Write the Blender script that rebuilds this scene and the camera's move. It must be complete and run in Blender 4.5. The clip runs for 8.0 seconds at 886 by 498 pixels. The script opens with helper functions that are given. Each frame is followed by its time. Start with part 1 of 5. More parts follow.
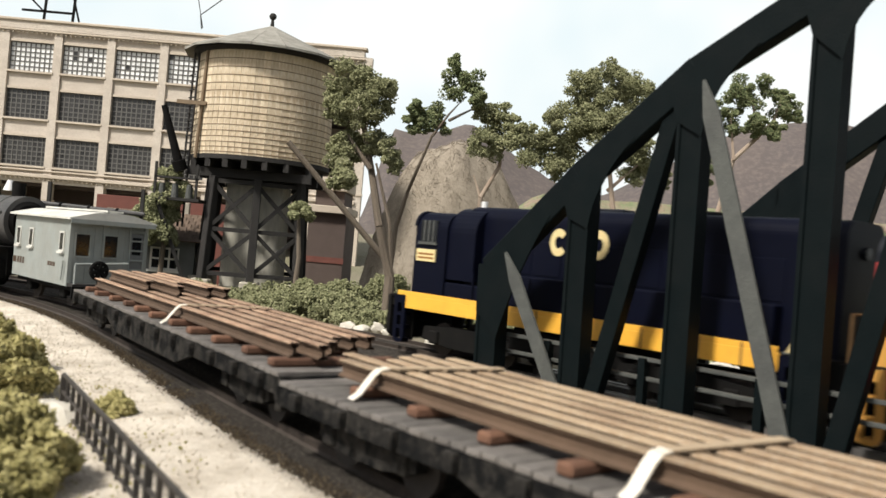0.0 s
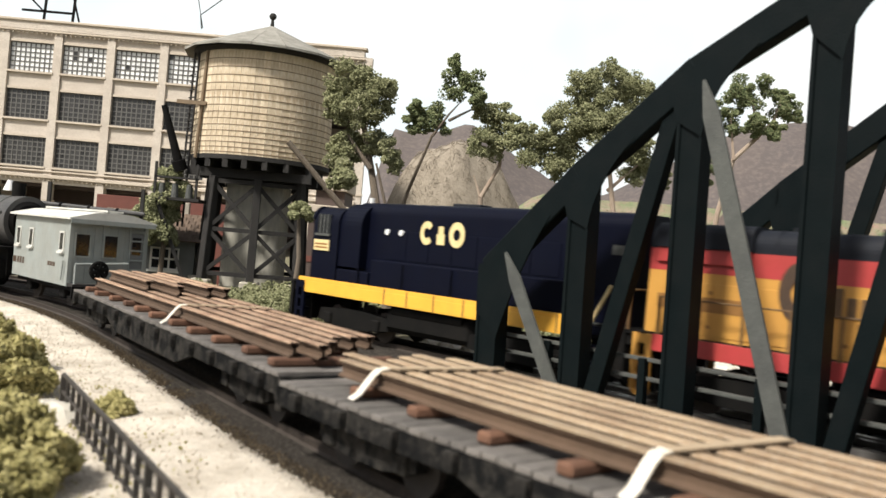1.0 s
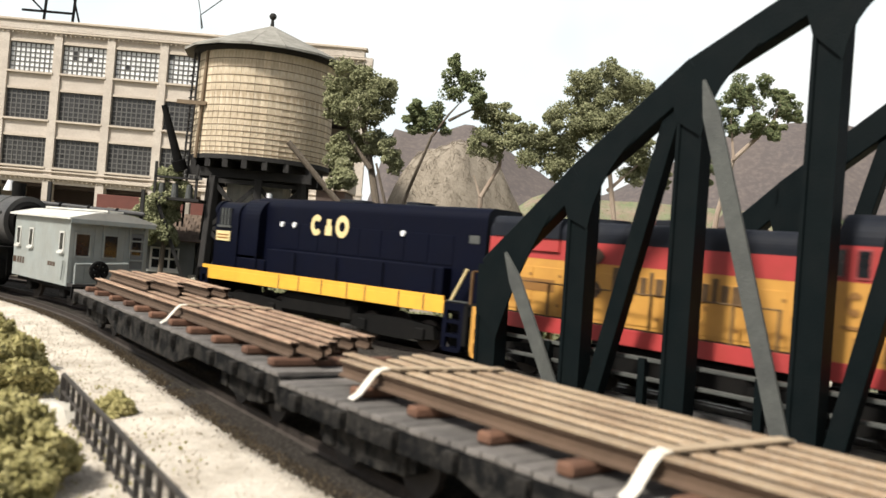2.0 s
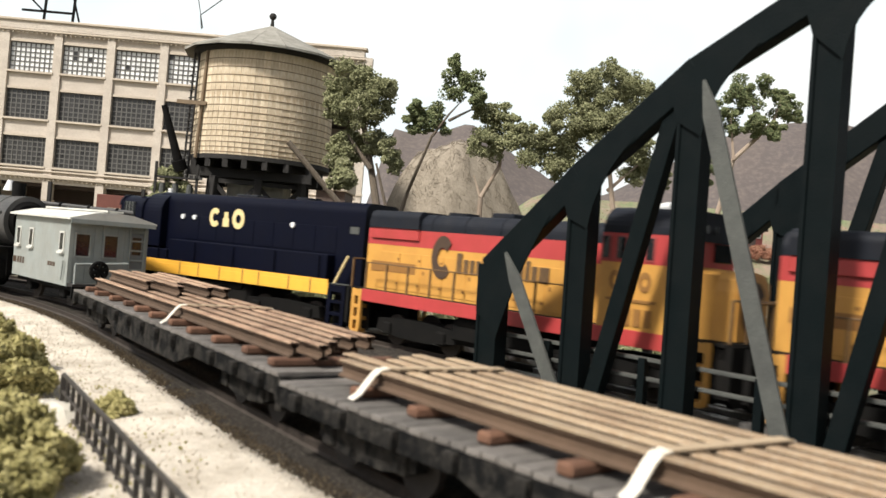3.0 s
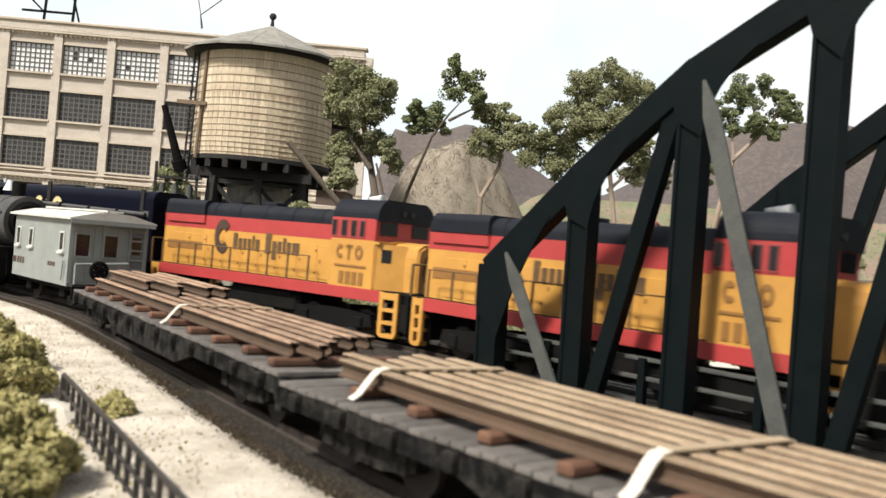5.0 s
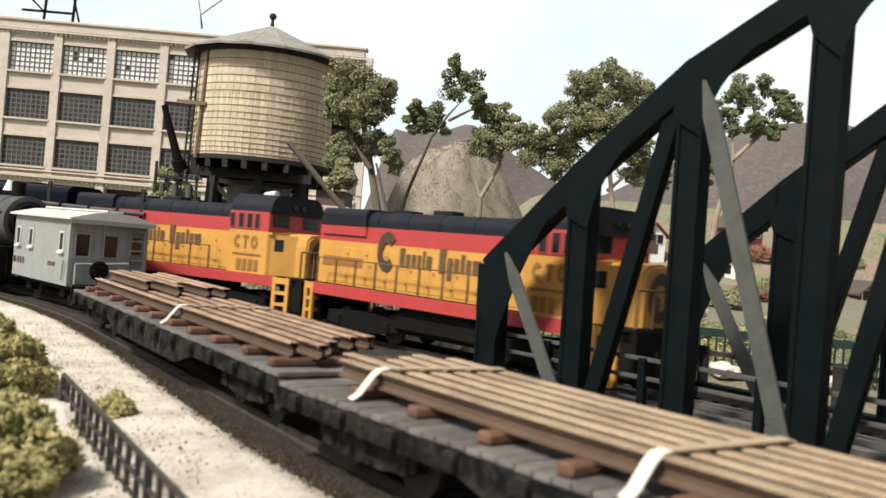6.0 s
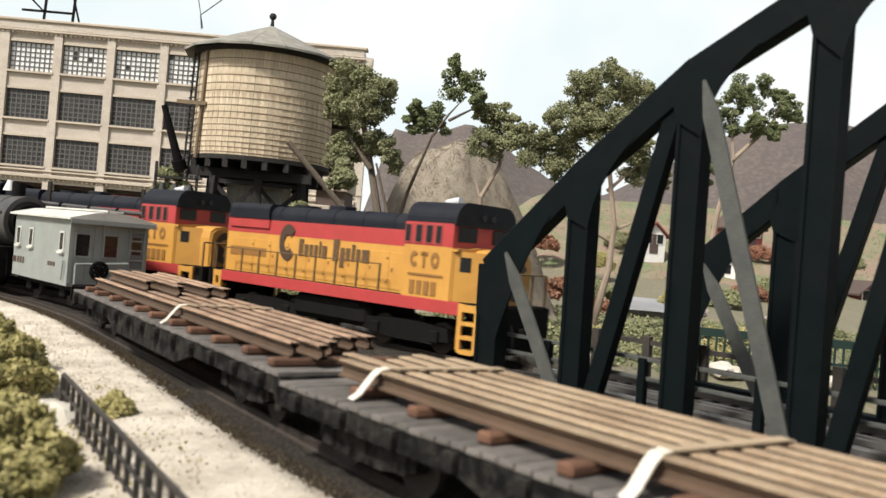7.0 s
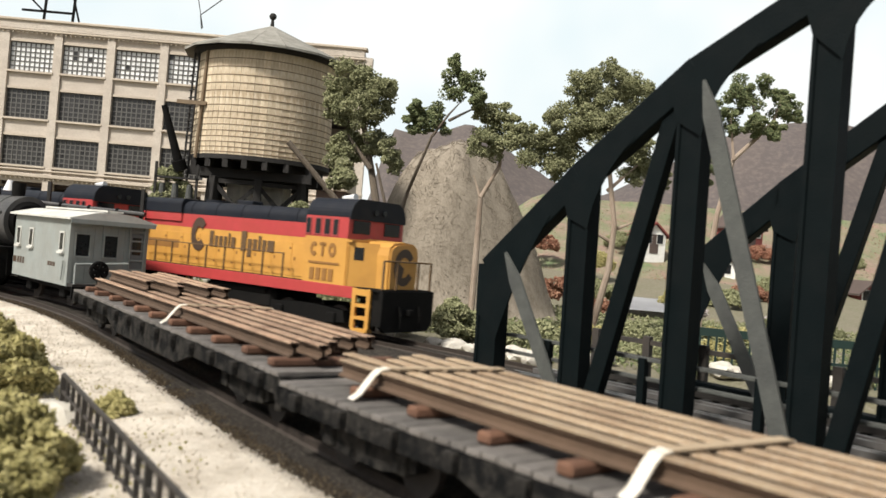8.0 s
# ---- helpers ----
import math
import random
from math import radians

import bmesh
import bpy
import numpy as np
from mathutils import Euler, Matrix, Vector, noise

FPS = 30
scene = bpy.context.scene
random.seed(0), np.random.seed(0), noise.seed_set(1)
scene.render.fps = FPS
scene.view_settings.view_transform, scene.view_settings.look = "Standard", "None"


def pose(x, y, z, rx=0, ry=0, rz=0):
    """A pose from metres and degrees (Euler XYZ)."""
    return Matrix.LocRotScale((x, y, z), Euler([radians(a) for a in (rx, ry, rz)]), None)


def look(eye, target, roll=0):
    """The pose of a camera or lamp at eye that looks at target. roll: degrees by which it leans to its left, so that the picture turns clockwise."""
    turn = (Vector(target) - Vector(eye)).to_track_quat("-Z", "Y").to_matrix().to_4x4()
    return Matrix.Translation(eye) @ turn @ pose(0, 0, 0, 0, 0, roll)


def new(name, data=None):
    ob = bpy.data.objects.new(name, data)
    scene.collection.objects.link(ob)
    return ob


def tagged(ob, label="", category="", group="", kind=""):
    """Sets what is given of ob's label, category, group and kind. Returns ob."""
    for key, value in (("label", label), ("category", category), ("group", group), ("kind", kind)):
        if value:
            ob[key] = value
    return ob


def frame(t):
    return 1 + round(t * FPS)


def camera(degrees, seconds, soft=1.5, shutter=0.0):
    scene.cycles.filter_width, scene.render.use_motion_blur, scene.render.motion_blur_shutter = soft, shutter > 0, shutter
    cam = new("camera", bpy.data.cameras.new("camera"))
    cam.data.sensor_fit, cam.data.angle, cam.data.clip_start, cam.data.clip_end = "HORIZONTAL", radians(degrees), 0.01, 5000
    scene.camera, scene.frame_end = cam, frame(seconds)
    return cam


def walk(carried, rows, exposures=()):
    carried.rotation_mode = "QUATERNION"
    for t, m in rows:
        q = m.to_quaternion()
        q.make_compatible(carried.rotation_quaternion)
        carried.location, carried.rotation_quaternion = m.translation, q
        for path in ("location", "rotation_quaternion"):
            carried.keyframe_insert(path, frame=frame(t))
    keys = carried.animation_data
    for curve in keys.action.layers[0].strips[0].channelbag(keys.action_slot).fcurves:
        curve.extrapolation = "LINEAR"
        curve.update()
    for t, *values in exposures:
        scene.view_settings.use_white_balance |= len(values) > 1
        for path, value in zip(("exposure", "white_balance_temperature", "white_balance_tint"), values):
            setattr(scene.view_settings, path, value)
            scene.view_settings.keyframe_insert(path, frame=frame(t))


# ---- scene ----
# A model railway in 1:87. All lengths below are those of the prototype in metres; S brings them to the model's true size.
S = 1 / 87.0
cam = camera(55, 8.0, soft=1.5, shutter=0.6)
cam.data.dof.use_dof, cam.data.dof.focus_distance, cam.data.dof.aperture_fstop = True, 52 * S, 46     # the nearest load is out of focus
EYE = (0, 0, 3.35 * S)
VIEW = look(EYE, (0, 10, 3.35 * S + 10 * math.tan(radians(-0.1))), 5.0)
walk(cam, [(0.0, VIEW), (8.0, VIEW)], exposures=[(0.0, 0.18), (0.6, 0.33), (4.7, 0.30), (7.0, 0.18), (8.0, 0.18)])

# ---- light ----
SUN_EL, SUN_AZ = 49, 222     # azimuth clockwise from +y
world = bpy.data.worlds.new("sky")
scene.world = world
world.use_nodes = True
wn = world.node_tree
sky = wn.nodes.new("ShaderNodeTexSky")
sky.sky_type = 'NISHITA'
sky.sun_disc = False
sky.sun_elevation, sky.sun_rotation = radians(SUN_EL), radians(SUN_AZ)
sky.air_density, sky.dust_density, sky.ozone_density = 1.0, 3.0, 0.6
pale = wn.nodes.new("ShaderNodeHueSaturation")
pale.inputs["Saturation"].default_value = 0.35
wn.links.new(sky.outputs[0], pale.inputs["Color"])
wn.links.new(pale.outputs[0], wn.nodes["Background"].inputs[0])
wn.nodes["Background"].inputs[1].default_value = 0.11
sun = new("sun", bpy.data.lights.new("sun", "SUN"))
sun.data.energy, sun.data.angle, sun.data.color = 4.6, radians(8), (1.0, 0.955, 0.88)
sa, se = radians(SUN_AZ), radians(SUN_EL)
sun.matrix_basis = look((math.sin(sa) * math.cos(se), math.cos(sa) * math.cos(se), math.sin(se)), (0, 0, 0))


# ---- materials ----
def material(name, base, other=None, rough=0.7, metal=0.0, scale=3.0, mix=0.5, bump=0.0, bump_scale=20.0, fine=None, stretch=(1, 1, 1), rand=0.0, dirt=None, dirt_amount=0.0, dirt_scale=1.2, spec=0.5):
    """Noise-mixed paint: base and other at one scale, dirt at a second, fine relief."""
    m = bpy.data.materials.new(name)
    m.use_nodes = True
    n, l = m.node_tree.nodes, m.node_tree.links
    b = n["Principled BSDF"]
    b.inputs["Roughness"].default_value, b.inputs["Metallic"].default_value = rough, metal
    b.inputs["Specular IOR Level"].default_value = spec
    co = n.new("ShaderNodeTexCoord")
    mp = n.new("ShaderNodeMapping")
    mp.inputs["Scale"].default_value = [a / S for a in stretch]
    l.new(co.outputs["Object"], mp.inputs[0])

    def noise_of(sc, det=6.0):
        t = n.new("ShaderNodeTexNoise")
        t.inputs["Scale"].default_value, t.inputs["Detail"].default_value = sc, det
        t.inputs["Roughness"].default_value = 0.65
        l.new(mp.outputs[0], t.inputs["Vector"])
        return t.outputs["Fac"]

    def ramp(fac, lo, hi):
        r = n.new("ShaderNodeMapRange")
        r.inputs["From Min"].default_value, r.inputs["From Max"].default_value = lo, hi
        l.new(fac, r.inputs["Value"])
        return r.outputs[0]

    def blend(fac, c1, c2):
        x = n.new("ShaderNodeMix")
        x.data_type = 'RGBA'
        for sock, v in ((x.inputs["Factor"], fac), (x.inputs["A"], c1), (x.inputs["B"], c2)):
            if isinstance(v, (float, int)):
                sock.default_value = v
            elif isinstance(v, tuple):
                sock.default_value = (*v, 1)
            else:
                l.new(v, sock)
        return x.outputs["Result"]

    col = blend(ramp(noise_of(scale), 0.5 - mix * 0.5, 0.5 + mix * 0.5), base, other or tuple(c * 0.8 for c in base))
    if fine:
        col = blend(ramp(noise_of(bump_scale), 0.45, 0.75), col, fine)
    if dirt:
        f = n.new("ShaderNodeMath")
        f.operation = 'MULTIPLY'
        f.inputs[1].default_value = dirt_amount
        l.new(ramp(noise_of(dirt_scale, 8.0), 0.42, 0.68), f.inputs[0])
        col = blend(f.outputs[0], col, dirt)
    if rand:
        oi = n.new("ShaderNodeObjectInfo")
        hs = n.new("ShaderNodeHueSaturation")
        mr = n.new("ShaderNodeMapRange")
        mr.inputs["To Min"].default_value, mr.inputs["To Max"].default_value = 1 - rand, 1 + rand
        l.new(oi.outputs["Random"], mr.inputs["Value"])
        l.new(mr.outputs[0], hs.inputs["Value"])
        l.new(col, hs.inputs["Color"])
        col = hs.outputs[0]
    l.new(col, b.inputs["Base Color"])
    if bump:
        bp = n.new("ShaderNodeBump")
        bp.inputs["Strength"].default_value, bp.inputs["Distance"].default_value = min(1.0, bump), 0.1 * S
        l.new(noise_of(bump_scale), bp.inputs["Height"])
        l.new(bp.outputs[0], b.inputs["Normal"])
    return m


def leafy(name, c1, c2, c3):
    """Foliage: every crumb of it has its own tone."""
    m = bpy.data.materials.new(name)
    m.use_nodes = True
    n, l = m.node_tree.nodes, m.node_tree.links
    g = n.new("ShaderNodeNewGeometry")
    r = n.new("ShaderNodeValToRGB")
    r.color_ramp.elements[0].color, r.color_ramp.elements[1].color = (*c1, 1), (*c3, 1)
    e = r.color_ramp.elements.new(0.5)
    e.color = (*c2, 1)
    l.new(g.outputs["Random Per Island"], r.inputs[0])
    l.new(r.outputs[0], n["Principled BSDF"].inputs["Base Color"])
    n["Principled BSDF"].inputs["Roughness"].default_value = 0.9
    n["Principled BSDF"].inputs["Specular IOR Level"].default_value = 0.15
    return m


M = dict(
    earth=material("earth", (0.17, 0.145, 0.10), (0.12, 0.12, 0.06), rough=0.95, scale=0.25, bump=0.6, bump_scale=6, fine=(0.24, 0.21, 0.16)),
    ballast=material("ballast", (0.70, 0.625, 0.515), (0.60, 0.525, 0.425), rough=0.95, scale=0.8, bump=0.8, bump_scale=14, fine=(0.80, 0.74, 0.64), dirt=(0.36, 0.30, 0.225), dirt_amount=0.7, dirt_scale=1.1),
    # black gravel, darkened further to carry the flatcars' shadow in its colour
    gravel=material("gravel", (0.045, 0.039, 0.033), (0.022, 0.019, 0.016), rough=0.95, scale=2, bump=1.0, bump_scale=12, fine=(0.11, 0.096, 0.08), spec=0.1),
    tie=material("tie", (0.014, 0.012, 0.010), (0.026, 0.022, 0.018), rough=0.9, scale=5, bump=0.5, rand=0.3),
    # rails kept dark as well, for the shade under the cars
    railtop=material("railtop", (0.03, 0.023, 0.018), (0.06, 0.046, 0.036), rough=0.7, metal=0.2, scale=6),
    railshine=material("worn_rail", (0.42, 0.40, 0.38), (0.30, 0.28, 0.26), rough=0.35, metal=0.8, scale=4),
    bridge=material("bridge_paint", (0.0026, 0.005, 0.0056), (0.004, 0.007, 0.0076), rough=0.55, scale=1.5, bump=0.15, dirt=(0.010, 0.011, 0.011), dirt_amount=0.3, spec=0.08),
    bridge_grey=material("bridge_grey", (0.085, 0.088, 0.078), (0.055, 0.058, 0.052), rough=0.7, scale=3, bump=0.3, dirt=(0.03, 0.03, 0.03), dirt_amount=0.5),
    blue=material("blue_paint", (0.0022, 0.0029, 0.0085), (0.003, 0.004, 0.011), rough=0.45, scale=2, dirt=(0.005, 0.005, 0.008), dirt_amount=0.3, spec=0.09),
    roofdark=material("roof_black", (0.006, 0.008, 0.013), (0.012, 0.014, 0.02), rough=0.6, spec=0.2, scale=2, dirt=(0.025, 0.024, 0.024), dirt_amount=0.35),
    yellow=material("yellow_paint", (0.57, 0.295, 0.062), (0.51, 0.258, 0.05), rough=0.5, scale=1.5, dirt=(0.35, 0.16, 0.04), dirt_amount=0.35, dirt_scale=1.0),
    stripe=material("stripe_paint", (0.80, 0.42, 0.05), (0.75, 0.38, 0.04), rough=0.5, scale=1.5, dirt=(0.3, 0.15, 0.03), dirt_amount=0.2),
    redframe=material("window_frame_red", (0.30, 0.055, 0.05), (0.22, 0.04, 0.04), rough=0.6, scale=3),
    red=material("red_paint", (0.43, 0.048, 0.047), (0.36, 0.038, 0.038), rough=0.5, scale=1.5, dirt=(0.25, 0.04, 0.02), dirt_amount=0.35),
    black=material("underframe_black", (0.004, 0.004, 0.004), (0.007, 0.0066, 0.006), rough=0.85, scale=3, dirt=(0.016, 0.014, 0.012), dirt_amount=0.35, spec=0.12),
    marking=material("marking_black", (0.045, 0.028, 0.018), (0.07, 0.038, 0.02), rough=0.6, scale=4),
    marking_mid=material("marking_dark_brown", (0.12, 0.068, 0.026), (0.08, 0.045, 0.02), rough=0.6, scale=6, mix=0.25),
    marking_soft=material("marking_brown", (0.27, 0.13, 0.03), (0.22, 0.10, 0.025), rough=0.6, scale=4),
    cream=material("marking_cream", (0.72, 0.58, 0.30), (0.62, 0.48, 0.22), rough=0.6, scale=4),
    handrail=material("handrail_brown", (0.09, 0.05, 0.02), (0.14, 0.08, 0.03), rough=0.6),
    glass=material("dark_glass", (0.010, 0.011, 0.012), (0.016, 0.018, 0.02), rough=0.12),
    lampglass=material("lamp_lens", (0.75, 0.75, 0.72), (0.6, 0.6, 0.6), rough=0.25),
    caboose=material("caboose_grey", (0.275, 0.295, 0.275), (0.225, 0.245, 0.23), rough=0.75, scale=1.5, bump=0.2, dirt=(0.22, 0.21, 0.18), dirt_amount=0.45),
    caboose_roof=material("caboose_roof", (0.62, 0.61, 0.55), (0.5, 0.49, 0.45), rough=0.8, scale=1.5, dirt=(0.25, 0.23, 0.2), dirt_amount=0.35),
    deck=material("weathered_deck", (0.19, 0.172, 0.153), (0.085, 0.075, 0.067), rough=0.9, scale=1.6, bump=0.5, stretch=(1, 0.3, 1), rand=0.25, fine=(0.16, 0.145, 0.13), dirt=(0.03, 0.026, 0.023), dirt_amount=0.65, dirt_scale=1.3),
    carside=material("flatcar_side", (0.005, 0.0055, 0.006), (0.009, 0.009, 0.009), rough=0.9, scale=2, bump=0.6, dirt=(0.12, 0.108, 0.092), dirt_amount=0.36, dirt_scale=3.5, spec=0.08),
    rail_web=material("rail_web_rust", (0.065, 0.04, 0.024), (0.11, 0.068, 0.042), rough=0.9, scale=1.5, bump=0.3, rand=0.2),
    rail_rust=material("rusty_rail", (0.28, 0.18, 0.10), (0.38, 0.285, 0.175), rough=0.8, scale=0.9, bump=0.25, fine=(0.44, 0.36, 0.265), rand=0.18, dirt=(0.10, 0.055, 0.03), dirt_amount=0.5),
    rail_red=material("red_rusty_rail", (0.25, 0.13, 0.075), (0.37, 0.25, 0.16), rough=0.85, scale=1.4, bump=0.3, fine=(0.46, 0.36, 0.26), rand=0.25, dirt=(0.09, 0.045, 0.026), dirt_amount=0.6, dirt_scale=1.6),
    timber=material("dunnage", (0.19, 0.088, 0.048), (0.08, 0.042, 0.026), rough=0.85, scale=3, bump=0.4, rand=0.3),
    boiler=material("boiler_grey", (0.05, 0.048, 0.046), (0.03, 0.03, 0.03), rough=0.6, scale=1.5, bump=0.2, dirt=(0.11, 0.10, 0.09), dirt_amount=0.5),
    frostbox=material("frost_box", (0.50, 0.475, 0.40), (0.40, 0.38, 0.32), rough=0.9, scale=1.0, stretch=(3, 3, 0.5), bump=0.3, dirt=(0.16, 0.15, 0.125), dirt_amount=0.4),
    strap_old=material("strap_rusty", (0.42, 0.33, 0.22), (0.33, 0.24, 0.15), rough=0.7, scale=2),
    leaf_rust=leafy("leaf_rust", (0.16, 0.07, 0.045), (0.24, 0.11, 0.07), (0.34, 0.2, 0.13)),
    weed=leafy("weed", (0.03, 0.022, 0.014), (0.06, 0.045, 0.028), (0.13, 0.10, 0.065)),
    leaf_pale=leafy("leaf_pale", (0.38, 0.32, 0.30), (0.5, 0.45, 0.42), (0.62, 0.58, 0.54)),
    strap=material("strap", (0.78, 0.74, 0.66), (0.6, 0.52, 0.40), rough=0.6, scale=2, mix=0.25),
    stave=material("stave_wood", (0.66, 0.555, 0.40), (0.52, 0.42, 0.285), rough=0.9, scale=1.6, stretch=(1, 1, 0.35), bump=0.7, bump_scale=6, rand=0.13, fine=(0.72, 0.64, 0.49), dirt=(0.30, 0.205, 0.115), dirt_amount=0.7, dirt_scale=2.2),
    stave_gap=material("stave_gap", (0.17, 0.115, 0.065), (0.12, 0.08, 0.045), rough=0.9),
    hoop=material("hoop_iron", (0.21, 0.15, 0.09), (0.14, 0.10, 0.06), rough=0.8),
    tank_roof=material("tank_roof", (0.31, 0.295, 0.255), (0.22, 0.21, 0.18), rough=0.9, scale=1.2, bump=0.5, bump_scale=14, rand=0.12, dirt=(0.10, 0.09, 0.07), dirt_amount=0.4),
    oldwood=material("tower_timber", (0.013, 0.012, 0.011), (0.025, 0.022, 0.019), rough=0.9, scale=2, bump=0.4),
    concrete=material("concrete", (0.42, 0.38, 0.31), (0.34, 0.31, 0.25), rough=0.9, scale=1.2, bump=0.4, bump_scale=9),
    brick=material("buff_brick", (0.60, 0.535, 0.455), (0.53, 0.465, 0.39), rough=0.9, scale=0.6, stretch=(0.8, 0.8, 2.4), bump=0.6, bump_scale=5.5, fine=(0.40, 0.345, 0.28), dirt=(0.36, 0.30, 0.245), dirt_amount=0.35, dirt_scale=0.3),
    stone=material("buff_stone", (0.55, 0.48, 0.39), (0.47, 0.40, 0.32), rough=0.9, scale=0.6, bump=0.3, dirt=(0.3, 0.24, 0.18), dirt_amount=0.3, dirt_scale=0.4),
    sash=material("sash", (0.115, 0.11, 0.10), (0.085, 0.082, 0.075), rough=0.7),
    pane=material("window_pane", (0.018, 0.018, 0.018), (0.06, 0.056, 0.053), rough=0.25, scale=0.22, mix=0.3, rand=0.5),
    # near-white paint stands in for bright sky showing in the glass
    pane_sky=material("window_pane_sky", (0.80, 0.80, 0.78), (0.68, 0.68, 0.66), rough=0.2, scale=0.4, rand=0.15),
    redbrick=material("red_brick", (0.16, 0.055, 0.04), (0.11, 0.04, 0.03), rough=0.9, scale=1.5, bump=0.4),
    brownwall=material("brown_wall", (0.09, 0.065, 0.055), (0.07, 0.05, 0.042), rough=0.9, scale=1.0, bump=0.2),
    shingle=material("shingle", (0.15, 0.105, 0.075), (0.10, 0.07, 0.05), rough=0.9, scale=3, bump=0.5, rand=0.2),
    shedwall=material("shed_wall", (0.17, 0.175, 0.17), (0.12, 0.13, 0.125), rough=0.9, scale=2, bump=0.3),
    white=material("white_paint", (0.78, 0.77, 0.73), (0.66, 0.65, 0.6), rough=0.6, scale=2),
    rock=material("white_rock", (0.66, 0.62, 0.53), (0.5, 0.46, 0.4), rough=0.9, scale=2, bump=0.6, bump_scale=6, dirt=(0.3, 0.27, 0.2), dirt_amount=0.4),
    fence=material("iron_fence", (0.022, 0.020, 0.018), (0.04, 0.034, 0.028), rough=0.7, scale=3, dirt=(0.08, 0.06, 0.045), dirt_amount=0.4),
    bark=material("bark", (0.17, 0.135, 0.10), (0.10, 0.08, 0.06), rough=0.95, scale=2, bump=0.6, stretch=(1, 1, 0.3)),
    palebark=material("pale_bark", (0.40, 0.33, 0.26), (0.24, 0.17, 0.12), rough=0.95, scale=1.5, bump=0.5, stretch=(1, 1, 0.3)),
    hill=material("hill", (0.115, 0.095, 0.085), (0.085, 0.075, 0.075), rough=1.0, scale=0.05, bump=0.6, bump_scale=1.2, fine=(0.15, 0.125, 0.11), spec=0.1),
    field=material("field", (0.13, 0.18, 0.085), (0.25, 0.205, 0.15), rough=1.0, scale=0.3, mix=0.25, bump=0.8, bump_scale=1.5, fine=(0.13, 0.14, 0.085), dirt=(0.27, 0.165, 0.14), dirt_amount=0.8, dirt_scale=0.4, spec=0.1),
    mound=material("mound", (0.275, 0.238, 0.188), (0.185, 0.156, 0.118), rough=1.0, scale=2.2, mix=0.35, stretch=(1, 1, 0.45), bump=0.12, bump_scale=9, fine=(0.30, 0.26, 0.21), spec=0.1),
    roadgrey=material("road_grey", (0.50, 0.50, 0.51), (0.42, 0.42, 0.43), rough=0.9, scale=0.4),
    green_paint=material("green_paint", (0.006, 0.022, 0.018), (0.009, 0.028, 0.022), rough=0.6, scale=1.0),
    redroof=material("red_roof", (0.22, 0.05, 0.04), (0.17, 0.04, 0.035), rough=0.8, scale=1),
    leaf=leafy("leaf", (0.085, 0.108, 0.052), (0.145, 0.168, 0.08), (0.22, 0.23, 0.12)),
    leaf_dry=leafy("leaf_dry", (0.19, 0.17, 0.065), (0.31, 0.275, 0.115), (0.45, 0.40, 0.19)),
    leaf_olive=leafy("leaf_olive", (0.128, 0.136, 0.07), (0.215, 0.22, 0.116), (0.31, 0.305, 0.175)),
    twig=leafy("twig", (0.20, 0.168, 0.128), (0.26, 0.222, 0.173), (0.33, 0.285, 0.225)),
    wheel=material("wheel_iron", (0.016, 0.013, 0.011), (0.03, 0.024, 0.02), rough=0.7, scale=4),
)


# ---- tools ----
def P(x, y, z=0.0, rz=0.0, rx=0.0, ry=0.0):
    return pose(x * S, y * S, z * S, rx, ry, rz)


def finish(name, bm, mat, smooth=False):
    bm.normal_update()
    me = bpy.data.meshes.new(name)
    bm.transform(Matrix.Scale(S, 4))
    bm.to_mesh(me)
    bm.free()
    me.materials.append(M[mat])
    if smooth:
        for p in me.polygons:
            p.use_smooth = True
    return me


def part(name, bm, mat, parent=None, label="", m=None, smooth=False):
    """Links a bmesh as one mesh object, under a thing or a part if one is given."""
    ob = new(name, finish(name, bm, mat, smooth))
    if parent:
        ob.parent = parent
    if m:
        ob.matrix_basis = m
    return tagged(ob, label)


def shared(name, me, parent, m):
    ob = new(name, me)
    ob.parent = parent
    ob.matrix_basis = m
    return ob


def thing(name, m, label, category, group="", kind=""):
    ob = new(name)
    ob.empty_display_size = 0.5 * S
    ob.matrix_basis = m
    return tagged(ob, label, category, group, kind)


def box(bm, x0, x1, y0, y1, z0, z1, bevel=0.0, m=None):
    r = bmesh.ops.create_cube(bm, size=1)
    vs = r["verts"]
    for v in vs:
        v.co = Vector(((x0 + x1) / 2 + v.co.x * (x1 - x0), (y0 + y1) / 2 + v.co.y * (y1 - y0), (z0 + z1) / 2 + v.co.z * (z1 - z0)))
    if bevel:
        es = list({e for v in vs for e in v.link_edges})
        vs = list({v for f in bmesh.ops.bevel(bm, geom=es, offset=bevel, segments=1, affect='EDGES')["faces"] for v in f.verts} | {v for v in vs if v.is_valid})
    if m:
        bmesh.ops.transform(bm, matrix=m, verts=[v for v in vs if v.is_valid])
    return bm


def B(*a, **k):
    return box(bmesh.new(), *a, **k)


def cyl(bm, p, q, r0, r1=None, n=12):
    p, q = Vector(p), Vector(q)
    m = Matrix.Translation((p + q) / 2) @ (q - p).to_track_quat("Z", "Y").to_matrix().to_4x4()
    bmesh.ops.create_cone(bm, cap_ends=True, segments=n, radius1=r0, radius2=r0 if r1 is None else r1, depth=(q - p).length, matrix=m)
    return bm


def C(*a, **k):
    return cyl(bmesh.new(), *a, **k)


